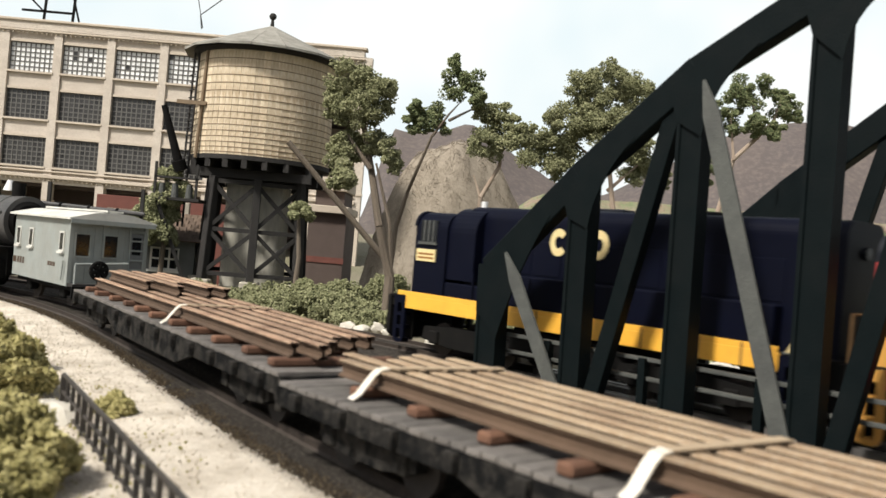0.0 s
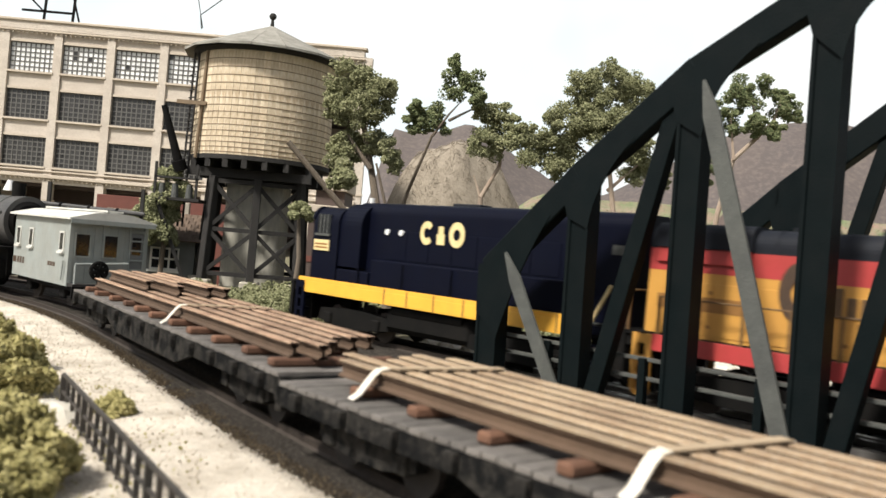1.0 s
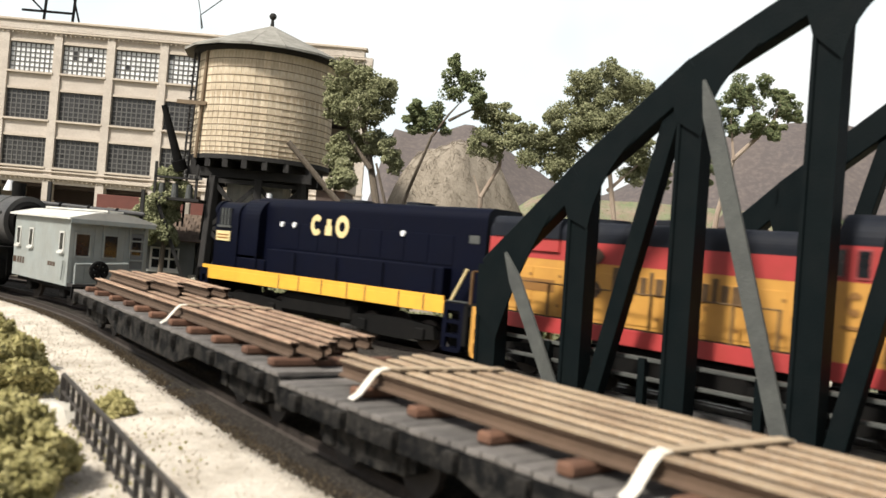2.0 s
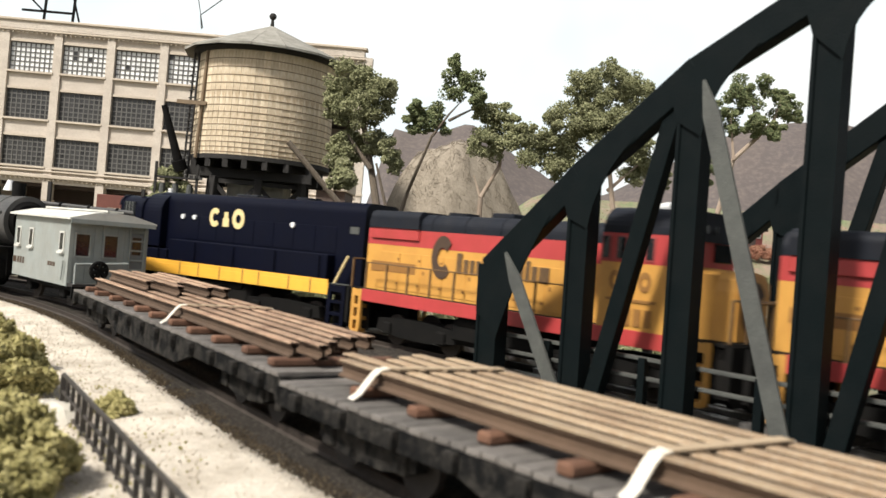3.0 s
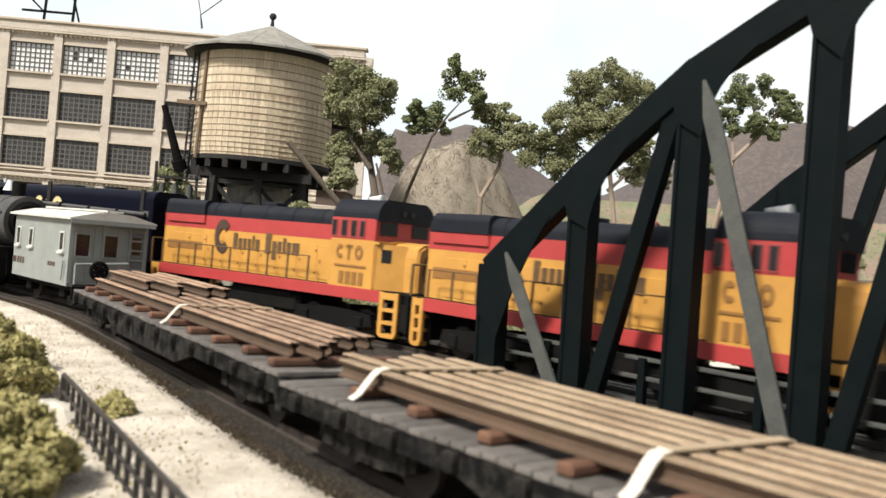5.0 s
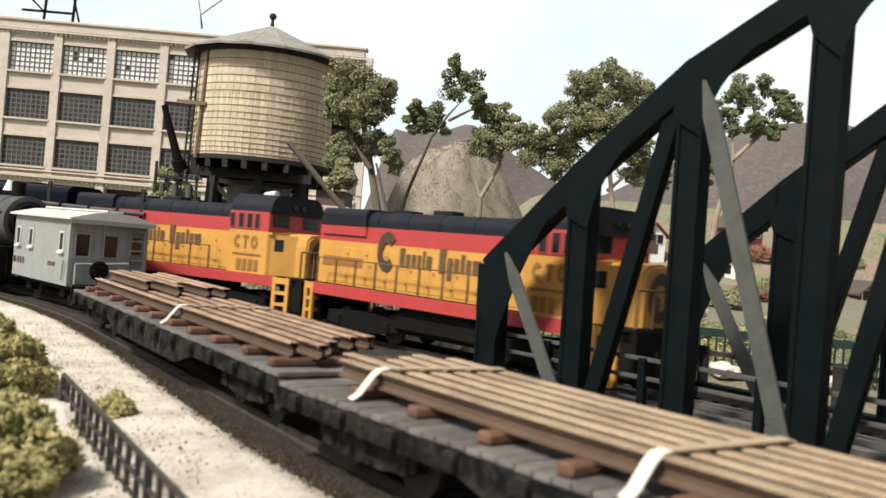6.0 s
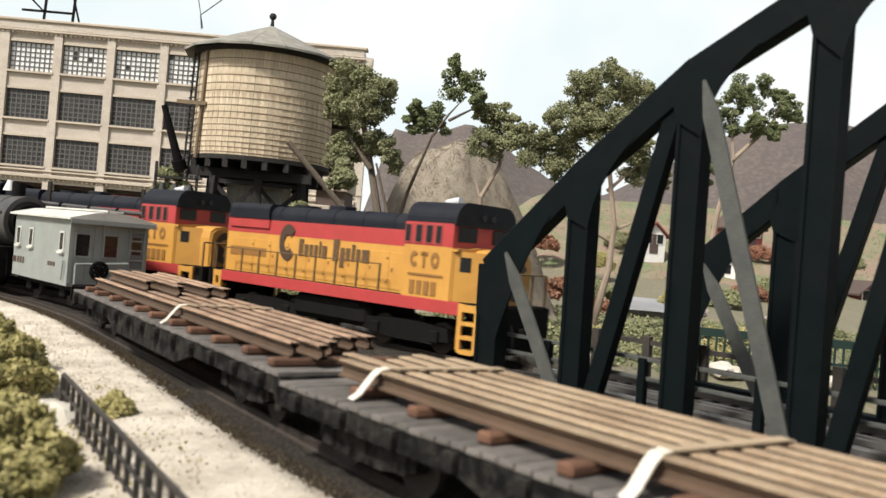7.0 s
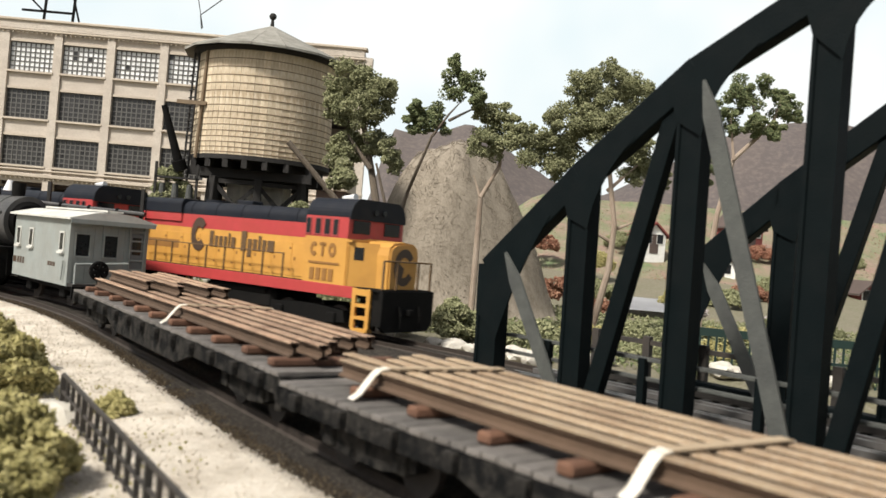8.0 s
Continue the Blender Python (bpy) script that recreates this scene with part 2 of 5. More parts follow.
def beam(bm, p, q, w, h, bevel=0.0, roll=0.0):
    """A bar of section w x h from p to q."""
    p, q = Vector(p), Vector(q)
    m = Matrix.Translation((p + q) / 2) @ (q - p).to_track_quat("Z", "Y").to_matrix().to_4x4() @ Matrix.Rotation(roll, 4, "Z")
    d = (q - p).length
    return box(bm, -w / 2, w / 2, -h / 2, h / 2, -d / 2, d / 2, bevel, m)


def prism(bm, profile, a, b, axis="y"):
    """A profile (u, v) drawn along an axis from a to b."""
    def at(u, v, t):
        return (u, t, v) if axis == "y" else (t, u, v) if axis == "x" else (u, v, t)
    v0 = [bm.verts.new(at(u, v, a)) for u, v in profile]
    v1 = [bm.verts.new(at(u, v, b)) for u, v in profile]
    n = len(profile)
    bm.faces.new(v0)
    bm.faces.new(v1)
    for i in range(n):
        bm.faces.new((v0[i], v0[(i + 1) % n], v1[(i + 1) % n], v1[i]))
    bmesh.ops.recalc_face_normals(bm, faces=bm.faces)
    return bm


def prism_of(*a, **k):
    return prism(bmesh.new(), *a, **k)


def crumbs(name, centres, sizes, mat, parent=None, m=None, label="", rng=None, flat=0.55):
    """Very many small irregular leaf flakes, each an island of its own."""
    rng = rng or np.random.default_rng(3)
    c = np.asarray(centres, float)
    n = len(c)
    base = np.array([(1, 0, 0), (-0.5, 0.87, 0), (-0.5, -0.87, 0), (0, 0, 1), (0, 0, -1)], float)
    v = base[None] * (1 + rng.uniform(-0.35, 0.35, (n, 5, 3)))
    v[:, :, 2] *= flat
    q = rng.normal(size=(n, 4))
    q /= np.linalg.norm(q, axis=1)[:, None]
    w, x, y, z = q.T
    R = np.stack([1 - 2 * (y * y + z * z), 2 * (x * y - z * w), 2 * (x * z + y * w), 2 * (x * y + z * w), 1 - 2 * (x * x + z * z), 2 * (y * z - x * w),
                  2 * (x * z - y * w), 2 * (y * z + x * w), 1 - 2 * (x * x + y * y)], 1).reshape(n, 3, 3)
    v = np.einsum("nij,nkj->nki", R, v) * np.asarray(sizes)[:, None, None] + c[:, None]
    f0 = np.array([(0, 1, 3), (1, 2, 3), (2, 0, 3), (1, 0, 4), (2, 1, 4), (0, 2, 4)])
    f = (f0[None] + 5 * np.arange(n)[:, None, None]).reshape(-1, 3)
    me = bpy.data.meshes.new(name)
    me.from_pydata((v.reshape(-1, 3) * S).tolist(), [], f.tolist())
    me.materials.append(M[mat])
    ob = new(name, me)
    if parent:
        ob.parent = parent
    if m:
        ob.matrix_basis = m
    return tagged(ob, label)


def clumps(blobs, rng, per=240, spread=1.0):
    """Points in lumpy shells round blobs (x, y, z, rx, rz): each blob is made of smaller lumps, with gaps between them."""
    out = []
    for x, y, z, rx, rz in blobs:
        k = max(14, int(26 * rx * rz / 1.2))
        for _ in range(k):
            d = rng.normal(size=3)
            d /= np.linalg.norm(d)
            d *= rng.uniform(0.25, 1.05)
            lc = np.array([x + d[0] * rx, y + d[1] * rx, z + d[2] * rz])
            lr = rng.uniform(0.20, 0.42) * min(rx, rz, 1.0) * spread
            p = rng.normal(size=(per, 3))
            p /= np.linalg.norm(p, axis=1)[:, None]
            p *= (rng.uniform(0.5, 1.25, per))[:, None] * lr * np.array([1.15, 1.15, 0.85])
            out.append(lc + p)
    return np.concatenate(out)


def limb(bm, pts, r0, r1, n=8):
    for i, (p, q) in enumerate(zip(pts, pts[1:])):
        k0, k1 = i / (len(pts) - 1), (i + 1) / (len(pts) - 1)
        cyl(bm, p, q, r0 + (r1 - r0) * k0, r0 + (r1 - r0) * k1, n)
    return bm


# ---- the ground ----
def smooth01(t):
    t = min(1.0, max(0.0, t))
    return t * t * (3 - 2 * t)


def ground_height(x, y):
    far = smooth01((y - 60) / 60)
    h = far * (5.0 + 1.5 * noise.noise((x * 0.03, y * 0.03, 0)))
    dip = smooth01((x - 2.5) / 3) * (1 - smooth01((x - 24) / 8)) * smooth01((y - 6) / 4) * (1 - smooth01((y - 25.5) / 4))
    h -= 2.4 * dip
    rough = 0.10 * noise.noise((x * 0.6, y * 0.6, 3)) + 0.05 * noise.noise((x * 2, y * 2, 7))
    return h + rough - 0.42


def build_ground():
    bm = bmesh.new()
    xs = [-400, -250, -150, -100, -70] + [-50 + i for i in range(91)] + [50, 70, 100, 150, 250, 400]
    ys = [-300, -150, -60, -30, -15] + [-8 + i for i in range(80)] + [76, 82, 90, 100, 112, 125, 140, 160, 200, 300, 500]
    grid = [[bm.verts.new((x, y, ground_height(x, y))) for x in xs] for y in ys]
    for j in range(len(ys) - 1):
        for i in range(len(xs) - 1):
            bm.faces.new((grid[j][i], grid[j][i + 1], grid[j + 1][i + 1], grid[j + 1][i]))
    g = part("ground", bm, "earth", smooth=True)
    tagged(g, "brown scenic earth with dry grass patches", "ground", kind="structure")


build_ground()

# ---- tracks ----
A0, RAD, S1 = radians(42.6), 52.0, 1.0
C0 = (2.17, 25.8)


def main_line(s):
    """Centreline of the line over the bridge: straight, then a curve to the left. x, y, heading from +y."""
    if s <= S1:
        return C0[0] - math.sin(A0) * s, C0[1] + math.cos(A0) * s, A0
    if s > 17:
        x, y, a = main_line(17)
        return x - math.sin(a) * (s - 17), y + math.cos(a) * (s - 17), a
    x, y = C0[0] - math.sin(A0) * S1, C0[1] + math.cos(A0) * S1
    a = A0 + (s - S1) / RAD
    return x - RAD * math.cos(A0) + RAD * math.cos(a), y - RAD * math.sin(A0) + RAD * math.sin(a), a


F0 = (-10.2, 27.2)          # far end of the flatcars' straight
FA = radians(35.1)


def siding(s):
    """Centreline of the flatcars' line; s grows towards the camera from the caboose's coupler. x, y, heading of travel away."""
    if s < 0:
        r = 40.0
        a = FA - s / r
        return F0[0] - r * math.cos(FA) + r * math.cos(a), F0[1] - r * math.sin(FA) + r * math.sin(a), a
    if s < 15:
        return F0[0] + math.sin(FA) * s, F0[1] - math.cos(FA) * s, FA
    r = 90.0
    x, y = F0[0] + math.sin(FA) * 15, F0[1] - math.cos(FA) * 15
    a = FA + (s - 15) / r
    return x + r * (math.cos(FA) - math.cos(a)), y + r * (math.sin(FA) - math.sin(a)), a


def sweep(bm, line, s0, s1, step, profile):
    rows = []
    n = max(2, int((s1 - s0) / step))
    for i in range(n + 1):
        x, y, a = line(s0 + (s1 - s0) * i / n)
        rows.append([bm.verts.new((x + math.cos(a) * u, y + math.sin(a) * u, v)) for u, v in profile])
    for r0, r1 in zip(rows, rows[1:]):
        for k in range(len(profile) - 1):
            bm.faces.new((r0[k], r0[k + 1], r1[k + 1], r1[k]))
    bmesh.ops.recalc_face_normals(bm, faces=bm.faces)
    return bm


def track(line, s0, s1, bed, label, half=2.1):
    t = thing("railway_track", Matrix(), label, "railway track", kind="structure")
    if bed:
        part("ballast_bed", sweep(bmesh.new(), line, s0, s1, 0.7, [(-half - 1.0, -0.9), (-half, -0.26), (-1.5, -0.155), (1.5, -0.155), (half, -0.26), (half + 1.0, -0.9)]), bed, t)
    for u in (-0.72, 0.72):
        part("rail", sweep(bmesh.new(), line, s0, s1, 0.7, [(u - 0.07, -0.16), (u - 0.02, -0.12), (u - 0.04, 0.0), (u + 0.04, 0.0), (u + 0.02, -0.12), (u + 0.07, -0.16)]), "railtop", t)
    me = finish("tie", B(-1.3, 1.3, -0.12, 0.12, -0.34, -0.16), "tie")
    s = s0 + 0.3
    while s < s1:
        x, y, a = line(s)
        shared("tie", me, t, P(x, y, 0, math.degrees(a)))
        s += 0.62
    return t


track(main_line, -1.3, 60, "gravel", "main line track on dark gravel curving past the water tower")
track(siding, -30, 36, "gravel", "siding track under the flatcars on gravel darkened as if shaded")


# ---- bridge: two bowstring trusses ----
PANEL = 2.85
HEIGHTS = [3.05, 5.5, 7.65, 9.1, 9.55, 9.1, 7.65, 5.5, 3.05]


def gusset(t, i, c, y):
    """Curved plate in the corners between a post and the top chord, on the near face."""
    def under(d):
        k = min(max((i * PANEL + d) / PANEL, 0), 7.999)
        n = int(k)
        return HEIGHTS[n] + (HEIGHTS[n + 1] - HEIGHTS[n]) * (k - n) - 0.30
    wide = 0.38 if i in (0, 8) else 0.31
    line = [(0, HEIGHTS[i] + 0.1)]
    for d in (1, -1):
        inner = (d > 0) == (i < 4)
        if (i == 0 and d < 0) or (i == 8 and d > 0):
            line += [(d * wide, HEIGHTS[i] + 0.05), (d * wide, HEIGHTS[i] - 1.2)]
            continue
        reach, drop = (2.0, 1.9) if i in (0, 8) else (1.5, 1.25) if inner else (0.45, 0.5)
        p0, p1, p2 = (d * reach, under(d * reach)), (d * (1.05 if i in (0, 8) else wide + 0.12), under(d * wide) - (-0.1 if i in (0, 8) else 0.12)), (d * wide, under(d * wide) - drop)
        arc = [tuple((1 - k / 8) ** 2 * a + 2 * (k / 8) * (1 - k / 8) * b + (k / 8) ** 2 * e for a, b, e in zip(p0, p1, p2)) for k in range(9)]
        line += arc if d > 0 else arc[::-1]
    a = line[1:]
    right, left = [q for q in a if q[0] > 0], [q for q in a if q[0] < 0]
    if left and left[0][1] > left[-1][1]:
        left = left[::-1]
    outline = [line[0]] + right + left
    part("gusset", prism_of([(c + u, v) for u, v in outline], y - 0.237, y - 0.19), "bridge", t)


def truss(t, y, skew):
    """One truss along local x, at local y."""
    top = [(skew + i * PANEL, y, HEIGHTS[i]) for i in range(9)]
    low = [(skew + i * PANEL, y, -0.1) for i in range(9)]
    for i in range(9):
        bm = bmesh.new()
        w = 0.62 if i else 0.75
        c, e = top[i][0], w / 2
        prism(bm, [(c - e, y - 0.22), (c - e + 0.08, y - 0.22), (c - e + 0.10, y - 0.17), (c + e - 0.10, y - 0.17), (c + e - 0.08, y - 0.22), (c + e, y - 0.22),
                   (c + e, y + 0.22), (c + e - 0.1, y + 0.22), (c + e - 0.1, y + 0.08), (c - e + 0.1, y + 0.08), (c - e + 0.1, y + 0.22), (c - e, y + 0.22)], -0.1, top[i][2] + 0.05, "z")
        part("post", bm, "bridge", t)
        gusset(t, i, c, y)
    for i in range(8):
        bm = bmesh.new()
        ex = (Vector(top[i + 1]) - Vector(top[i])).normalized() * 0.12
        beam(bm, Vector(top[i]) - ex, Vector(top[i + 1]) + ex, 0.44 + 0.01 * (i % 2), 0.66, 0.03)
        part("top_chord", bm, "bridge", t)
        bm = bmesh.new()
        beam(bm, low[i], low[i + 1], 0.4, 0.5, 0.02)
        part("bottom_chord", bm, "bridge", t)
        light = i % 2 == 0
        a, b = (i, i + 1) if light else (i + 1, i)
        d = b - a
        p = (top[a][0] + d * (0.62 if a in (0, 8) else 0.32), HEIGHTS[a] + (0.42 if a in (0, 8) else -0.2))
        q = (low[b][0] - d * (0.27 if light else 0.55), 0.0)
        if light:
            # flat bar on the near face, cut to a point at its upper end
            along = Vector((q[0] - p[0], 0, q[1] - p[1]))
            side = Vector((-along.z, 0, along.x)).normalized() * 0.19
            a0, a1 = Vector((p[0], 0, p[1])), Vector((q[0], 0, q[1]))
            k = a0 + along.normalized() * 0.75
            bm = prism_of([(v.x, v.z) for v in (a0 + side * 0.15, a0 - side * 0.15, k - side, a1 - side, a1 + side, k + side)], y - 0.31, y - 0.242)
        else:
            bm = beam(bmesh.new(), (p[0], y, p[1]), (q[0], y, q[1]), 0.30, 0.40, 0.01)
        # same dark steel throughout; grey puts the flat bar's lit, dusty face into colour
        part("diagonal", bm, "bridge_grey" if light else "bridge", t, "flat diagonal in lit, dusty grey" if light else "")


def build_bridge():
    n = (math.cos(A0), math.sin(A0))
    s0 = -1.8
    x, y = C0[0] - math.sin(A0) * s0, C0[1] + math.cos(A0) * s0
    t = thing("truss_bridge", P(x, y, 0, math.degrees(A0) - 90, 2.0), "dark green-black steel bowstring truss bridge over the dip", "bridge")
    truss(t, -2.57, 0.0)
    truss(t, 2.57, PANEL - 0.2)
    for i in range(9):
        part("floor_beam", B(i * PANEL - 0.2, i * PANEL + 0.2, -2.5, 2.5, -1.0, -0.45, 0.02), "bridge", t)
    for v in (-0.9, 0.9):
        part("stringer", B(-0.5, 8 * PANEL + 0.5, v - 0.12, v + 0.12, -0.85, -0.36), "bridge", t)
    me = finish("bridge_tie", B(-0.13, 0.13, -2.2, 2.2, -0.36, -0.16), "tie")
    for i in range(42):
        shared("bridge_tie", me, t, P(0.1 + i * 0.55, 0))
    for v in (-0.72, 0.72):
        part("rail", B(-1, 8 * PANEL + 2, v - 0.05, v + 0.05, -0.16, 0), "railshine", t)
    for v in (-0.42, 0.42):
        part("guard_rail", B(-1, 8 * PANEL + 2, v - 0.04, v + 0.04, -0.16, -0.02), "railshine", t)
    for v in (-2.0, 2.0):
        part("guard_timber", B(0, 8 * PANEL, v - 0.13, v + 0.13, -0.16, 0.05), "tie", t)
    # low railing inside the near truss
    for z in (0.78, 1.22):
        # dark bars in grey: the light on their tops is in the colour
        part("railing_bar", B(0.2, 8 * PANEL - 0.2, -2.2, -2.1, z, z + 0.09, 0.01), "bridge_grey", t, "dark railing bar coloured grey as if lit")
    me = finish("railing_post", B(-0.09, 0.09, -2.3, -2.12, -0.3, 1.3), "bridge")
    for i in range(8):
        shared("railing_post", me, t, P(1.72 + i * PANEL, 0))
    # timber railing along the far side
    for v in (0.35, 0.85):
        part("railing_bar", B(-1, 8 * PANEL + 3, 3.1, 3.2, v, v + 0.14), "fence", t)
    me = finish("railing_post", B(-0.12, 0.12, 3.05, 3.25, -0.6, 1.1), "fence")
    for i in range(14):
        shared("railing_post", me, t, P(-0.8 + i * 1.9, 0))
    part("abutment", B(-2.5, 0.2, -3.2, 3.2, -4.0, -1.0, 0.05), "concrete", t)
    part("abutment", B(8 * PANEL - 0.2, 8 * PANEL + 3, -3.2, 3.2, -4.0, -1.0, 0.05), "concrete", t)


build_bridge()


# ---- freight on the siding ----
def truck(t, x):
    """A four-wheel truck of a freight car, centred at local (0, x)."""
    tr = part("truck", B(-0.9, 0.9, x - 0.2, x + 0.2, 0.38, 0.62, 0.03), "black", t)
    for u in (-1.0, 1.0):
        part("side_frame", prism_of([(x - 1.15, 0.42), (x - 1.15, 0.62), (x - 0.45, 0.80), (x + 0.45, 0.80), (x + 1.15, 0.62), (x + 1.15, 0.42), (x + 0.4, 0.28), (x - 0.4, 0.28)], u - 0.09, u + 0.09, "x"), "carside", tr)
        for v in (-0.85, 0.85):
            part("journal_box", B(u - 0.16, u + 0.16, x + v - 0.14, x + v + 0.14, 0.34, 0.62, 0.03), "carside", tr)
    for v in (-0.85, 0.85):
        part("wheelset", cyl(cyl(cyl(bmesh.new(), (-0.79, x + v, 0.42), (-0.68, x + v, 0.42), 0.42, n=20), (0.68, x + v, 0.42), (0.79, x + v, 0.42), 0.42, n=20), (-0.9, x + v, 0.42), (0.9, x + v, 0.42), 0.07), "wheel", tr)


def flatcar(s, label, length=15.3, w=1.36):
    x, y, a = siding(s + length / 2)
    t = thing("flatcar", P(x, y, 0, math.degrees(a)), label, "flatcar", "flatcars carrying rails")
    h = length / 2
    for u in (-1, 1):
        part("side_sill", prism_of([(-h, 1.0), (h, 1.0), (h, 0.72), (h - 4.2, 0.70), (h - 5.2, 0.42), (-h + 5.2, 0.42), (-h + 4.2, 0.70), (-h, 0.72)], u * (w - 0.05) - 0.05, u * (w - 0.05) + 0.05, "x"), "carside", t)
        me = finish("stake_pocket", B(-0.06, 0.06, -0.10, 0.10, 0.74, 0.99, 0.015), "carside")
        for k in range(13):
            shared("stake_pocket", me, t, P(u * (w + 0.06), -h + 0.6 + k * (length - 1.2) / 12, 0))
    for v in (-h, h):
        part("end_sill", B(-w, w, v - 0.08, v + 0.08, 0.62, 1.02, 0.02), "carside", t)
        part("coupler", B(-0.12, 0.12, v - 0.35 if v < 0 else v, v if v < 0 else v + 0.35, 0.72, 0.98, 0.03), "black", t)
    part("centre_sill", B(-0.3, 0.3, -h, h, 0.55, 0.98), "black", t)
    part("brake_cylinder", C((0.5, -1, 0.7), (0.5, 0.2, 0.7), 0.2), "black", t)
    me = finish("plank", B(-w, w, -0.125, 0.125, 1.0, 1.08, 0.012), "deck")
    n = int(length / 0.265)
    for k in range(n):
        shared("plank", me, t, P(0, -h + 0.13 + k * (length - 0.26) / (n - 1), random.uniform(-0.012, 0.012), random.uniform(-0.25, 0.25)))
    for v in (-h + 2.0, h - 2.0):
        truck(t, v)
    return t


flatcar(0.0, "weathered black flatcar with grey plank deck coupled behind the caboose")
flatcar(15.9, "weathered black flatcar with grey plank deck loaded with rails")

RAIL = [(-0.095, 0), (0.095, 0), (0.095, 0.03), (0.03, 0.06), (0.03, 0.17), (0.075, 0.185), (0.08, 0.235), (0.06, 0.25), (-0.06, 0.25), (-0.08, 0.235), (-0.075, 0.185), (-0.03, 0.17), (-0.03, 0.06), (-0.095, 0.03)]

HEAD = [(-0.112, 0.238), (-0.097, 0.262), (0.097, 0.262), (0.112, 0.238), (-0.112, 0.238)]


def load_rail(u, s0, s1, z):
    t = thing("steel_rail", Matrix(), "long rusty steel rail lying on timbers on a flatcar", "rail", "rails loaded on the flatcars")
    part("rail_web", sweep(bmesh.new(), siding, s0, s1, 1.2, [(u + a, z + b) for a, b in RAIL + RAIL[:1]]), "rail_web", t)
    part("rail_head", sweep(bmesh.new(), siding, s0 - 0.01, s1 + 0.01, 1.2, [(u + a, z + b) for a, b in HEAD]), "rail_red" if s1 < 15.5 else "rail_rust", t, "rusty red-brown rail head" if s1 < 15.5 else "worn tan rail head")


rng = random.Random(5)
for k in range(6):
    u = -0.84 + k * 0.41
    for s0, s1 in ((0.7, 14.9), (16.3, 30.5)):
        load_rail(u, s0 + rng.uniform(-0.4, 0.4), s1 + rng.uniform(-1.3 if s1 < 15 else -0.4, 0.3), 1.24)
for k in range(5):
    load_rail(-0.5 + k * 0.39, 0.9 + rng.uniform(-0.5, 0.5), 5.9 + rng.uniform(-1.2, 0.7), 1.505)
for i in range(22):
    s = 0.9 + i * 1.38
    if 14.9 < s < 16.2:
        continue
    x, y, a = siding(s)
    bm = B(-1.22 + rng.uniform(-0.08, 0.08), 1.2, -0.12, 0.12, 1.085, 1.235, 0.035)
    tagged(part("dunnage_timber", bm, "timber", m=P(x, y, 0, math.degrees(a) + rng.uniform(-3, 3))), "reddish brown dunnage timber across a flatcar deck", "timber", "timbers under the rails")
def ribbon(u0, v0, u1, v1):
    d = math.hypot(u1 - u0, v1 - v0)
    nu, nv = -(v1 - v0) / d * 0.02, (u1 - u0) / d * 0.02
    return prism_of([(u0, v0), (u1, v1), (u1 + nu, v1 + nv), (u0 + nu, v0 + nv)], -0.085, 0.085)


for s in (9.0, 17.75, 22.6, 27.0):
    x, y, a = siding(s)
    top = 1.53
    path = [(-1.34, 1.09), (-1.22, 1.17), (-1.02, top - 0.10), (-0.93, top - 0.02), (-0.80, top), (1.2, top + 0.005), (1.27, top - 0.1), (1.34, 1.10)]
    t = thing("tie_down_strap", P(x, y, 0, math.degrees(a) - 6), "white tie-down strap, rust-stained on top of the rails", "strap", "straps over the rails")
    for k, ((u0, v0), (u1, v1)) in enumerate(zip(path, path[1:])):
        part("strap_top" if k == 4 else "strap_end", ribbon(u0, v0, u1, v1), "strap_old" if k == 4 else "strap", t, "rust-stained strap" if k == 4 else "")


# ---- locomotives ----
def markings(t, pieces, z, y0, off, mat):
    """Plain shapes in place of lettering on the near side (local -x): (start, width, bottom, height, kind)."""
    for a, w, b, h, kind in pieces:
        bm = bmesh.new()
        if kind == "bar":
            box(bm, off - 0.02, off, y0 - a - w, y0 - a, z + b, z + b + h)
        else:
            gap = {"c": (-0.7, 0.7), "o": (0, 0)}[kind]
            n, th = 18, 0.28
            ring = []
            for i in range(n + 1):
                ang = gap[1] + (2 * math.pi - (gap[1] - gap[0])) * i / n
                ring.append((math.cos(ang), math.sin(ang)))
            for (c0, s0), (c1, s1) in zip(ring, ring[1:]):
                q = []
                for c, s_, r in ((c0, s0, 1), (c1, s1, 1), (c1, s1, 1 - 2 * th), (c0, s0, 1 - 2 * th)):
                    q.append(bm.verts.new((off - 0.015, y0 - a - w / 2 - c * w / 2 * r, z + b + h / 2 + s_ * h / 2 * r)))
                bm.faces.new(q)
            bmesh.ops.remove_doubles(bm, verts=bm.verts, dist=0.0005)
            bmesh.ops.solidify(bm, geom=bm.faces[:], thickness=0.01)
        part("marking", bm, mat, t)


WHEELS = []


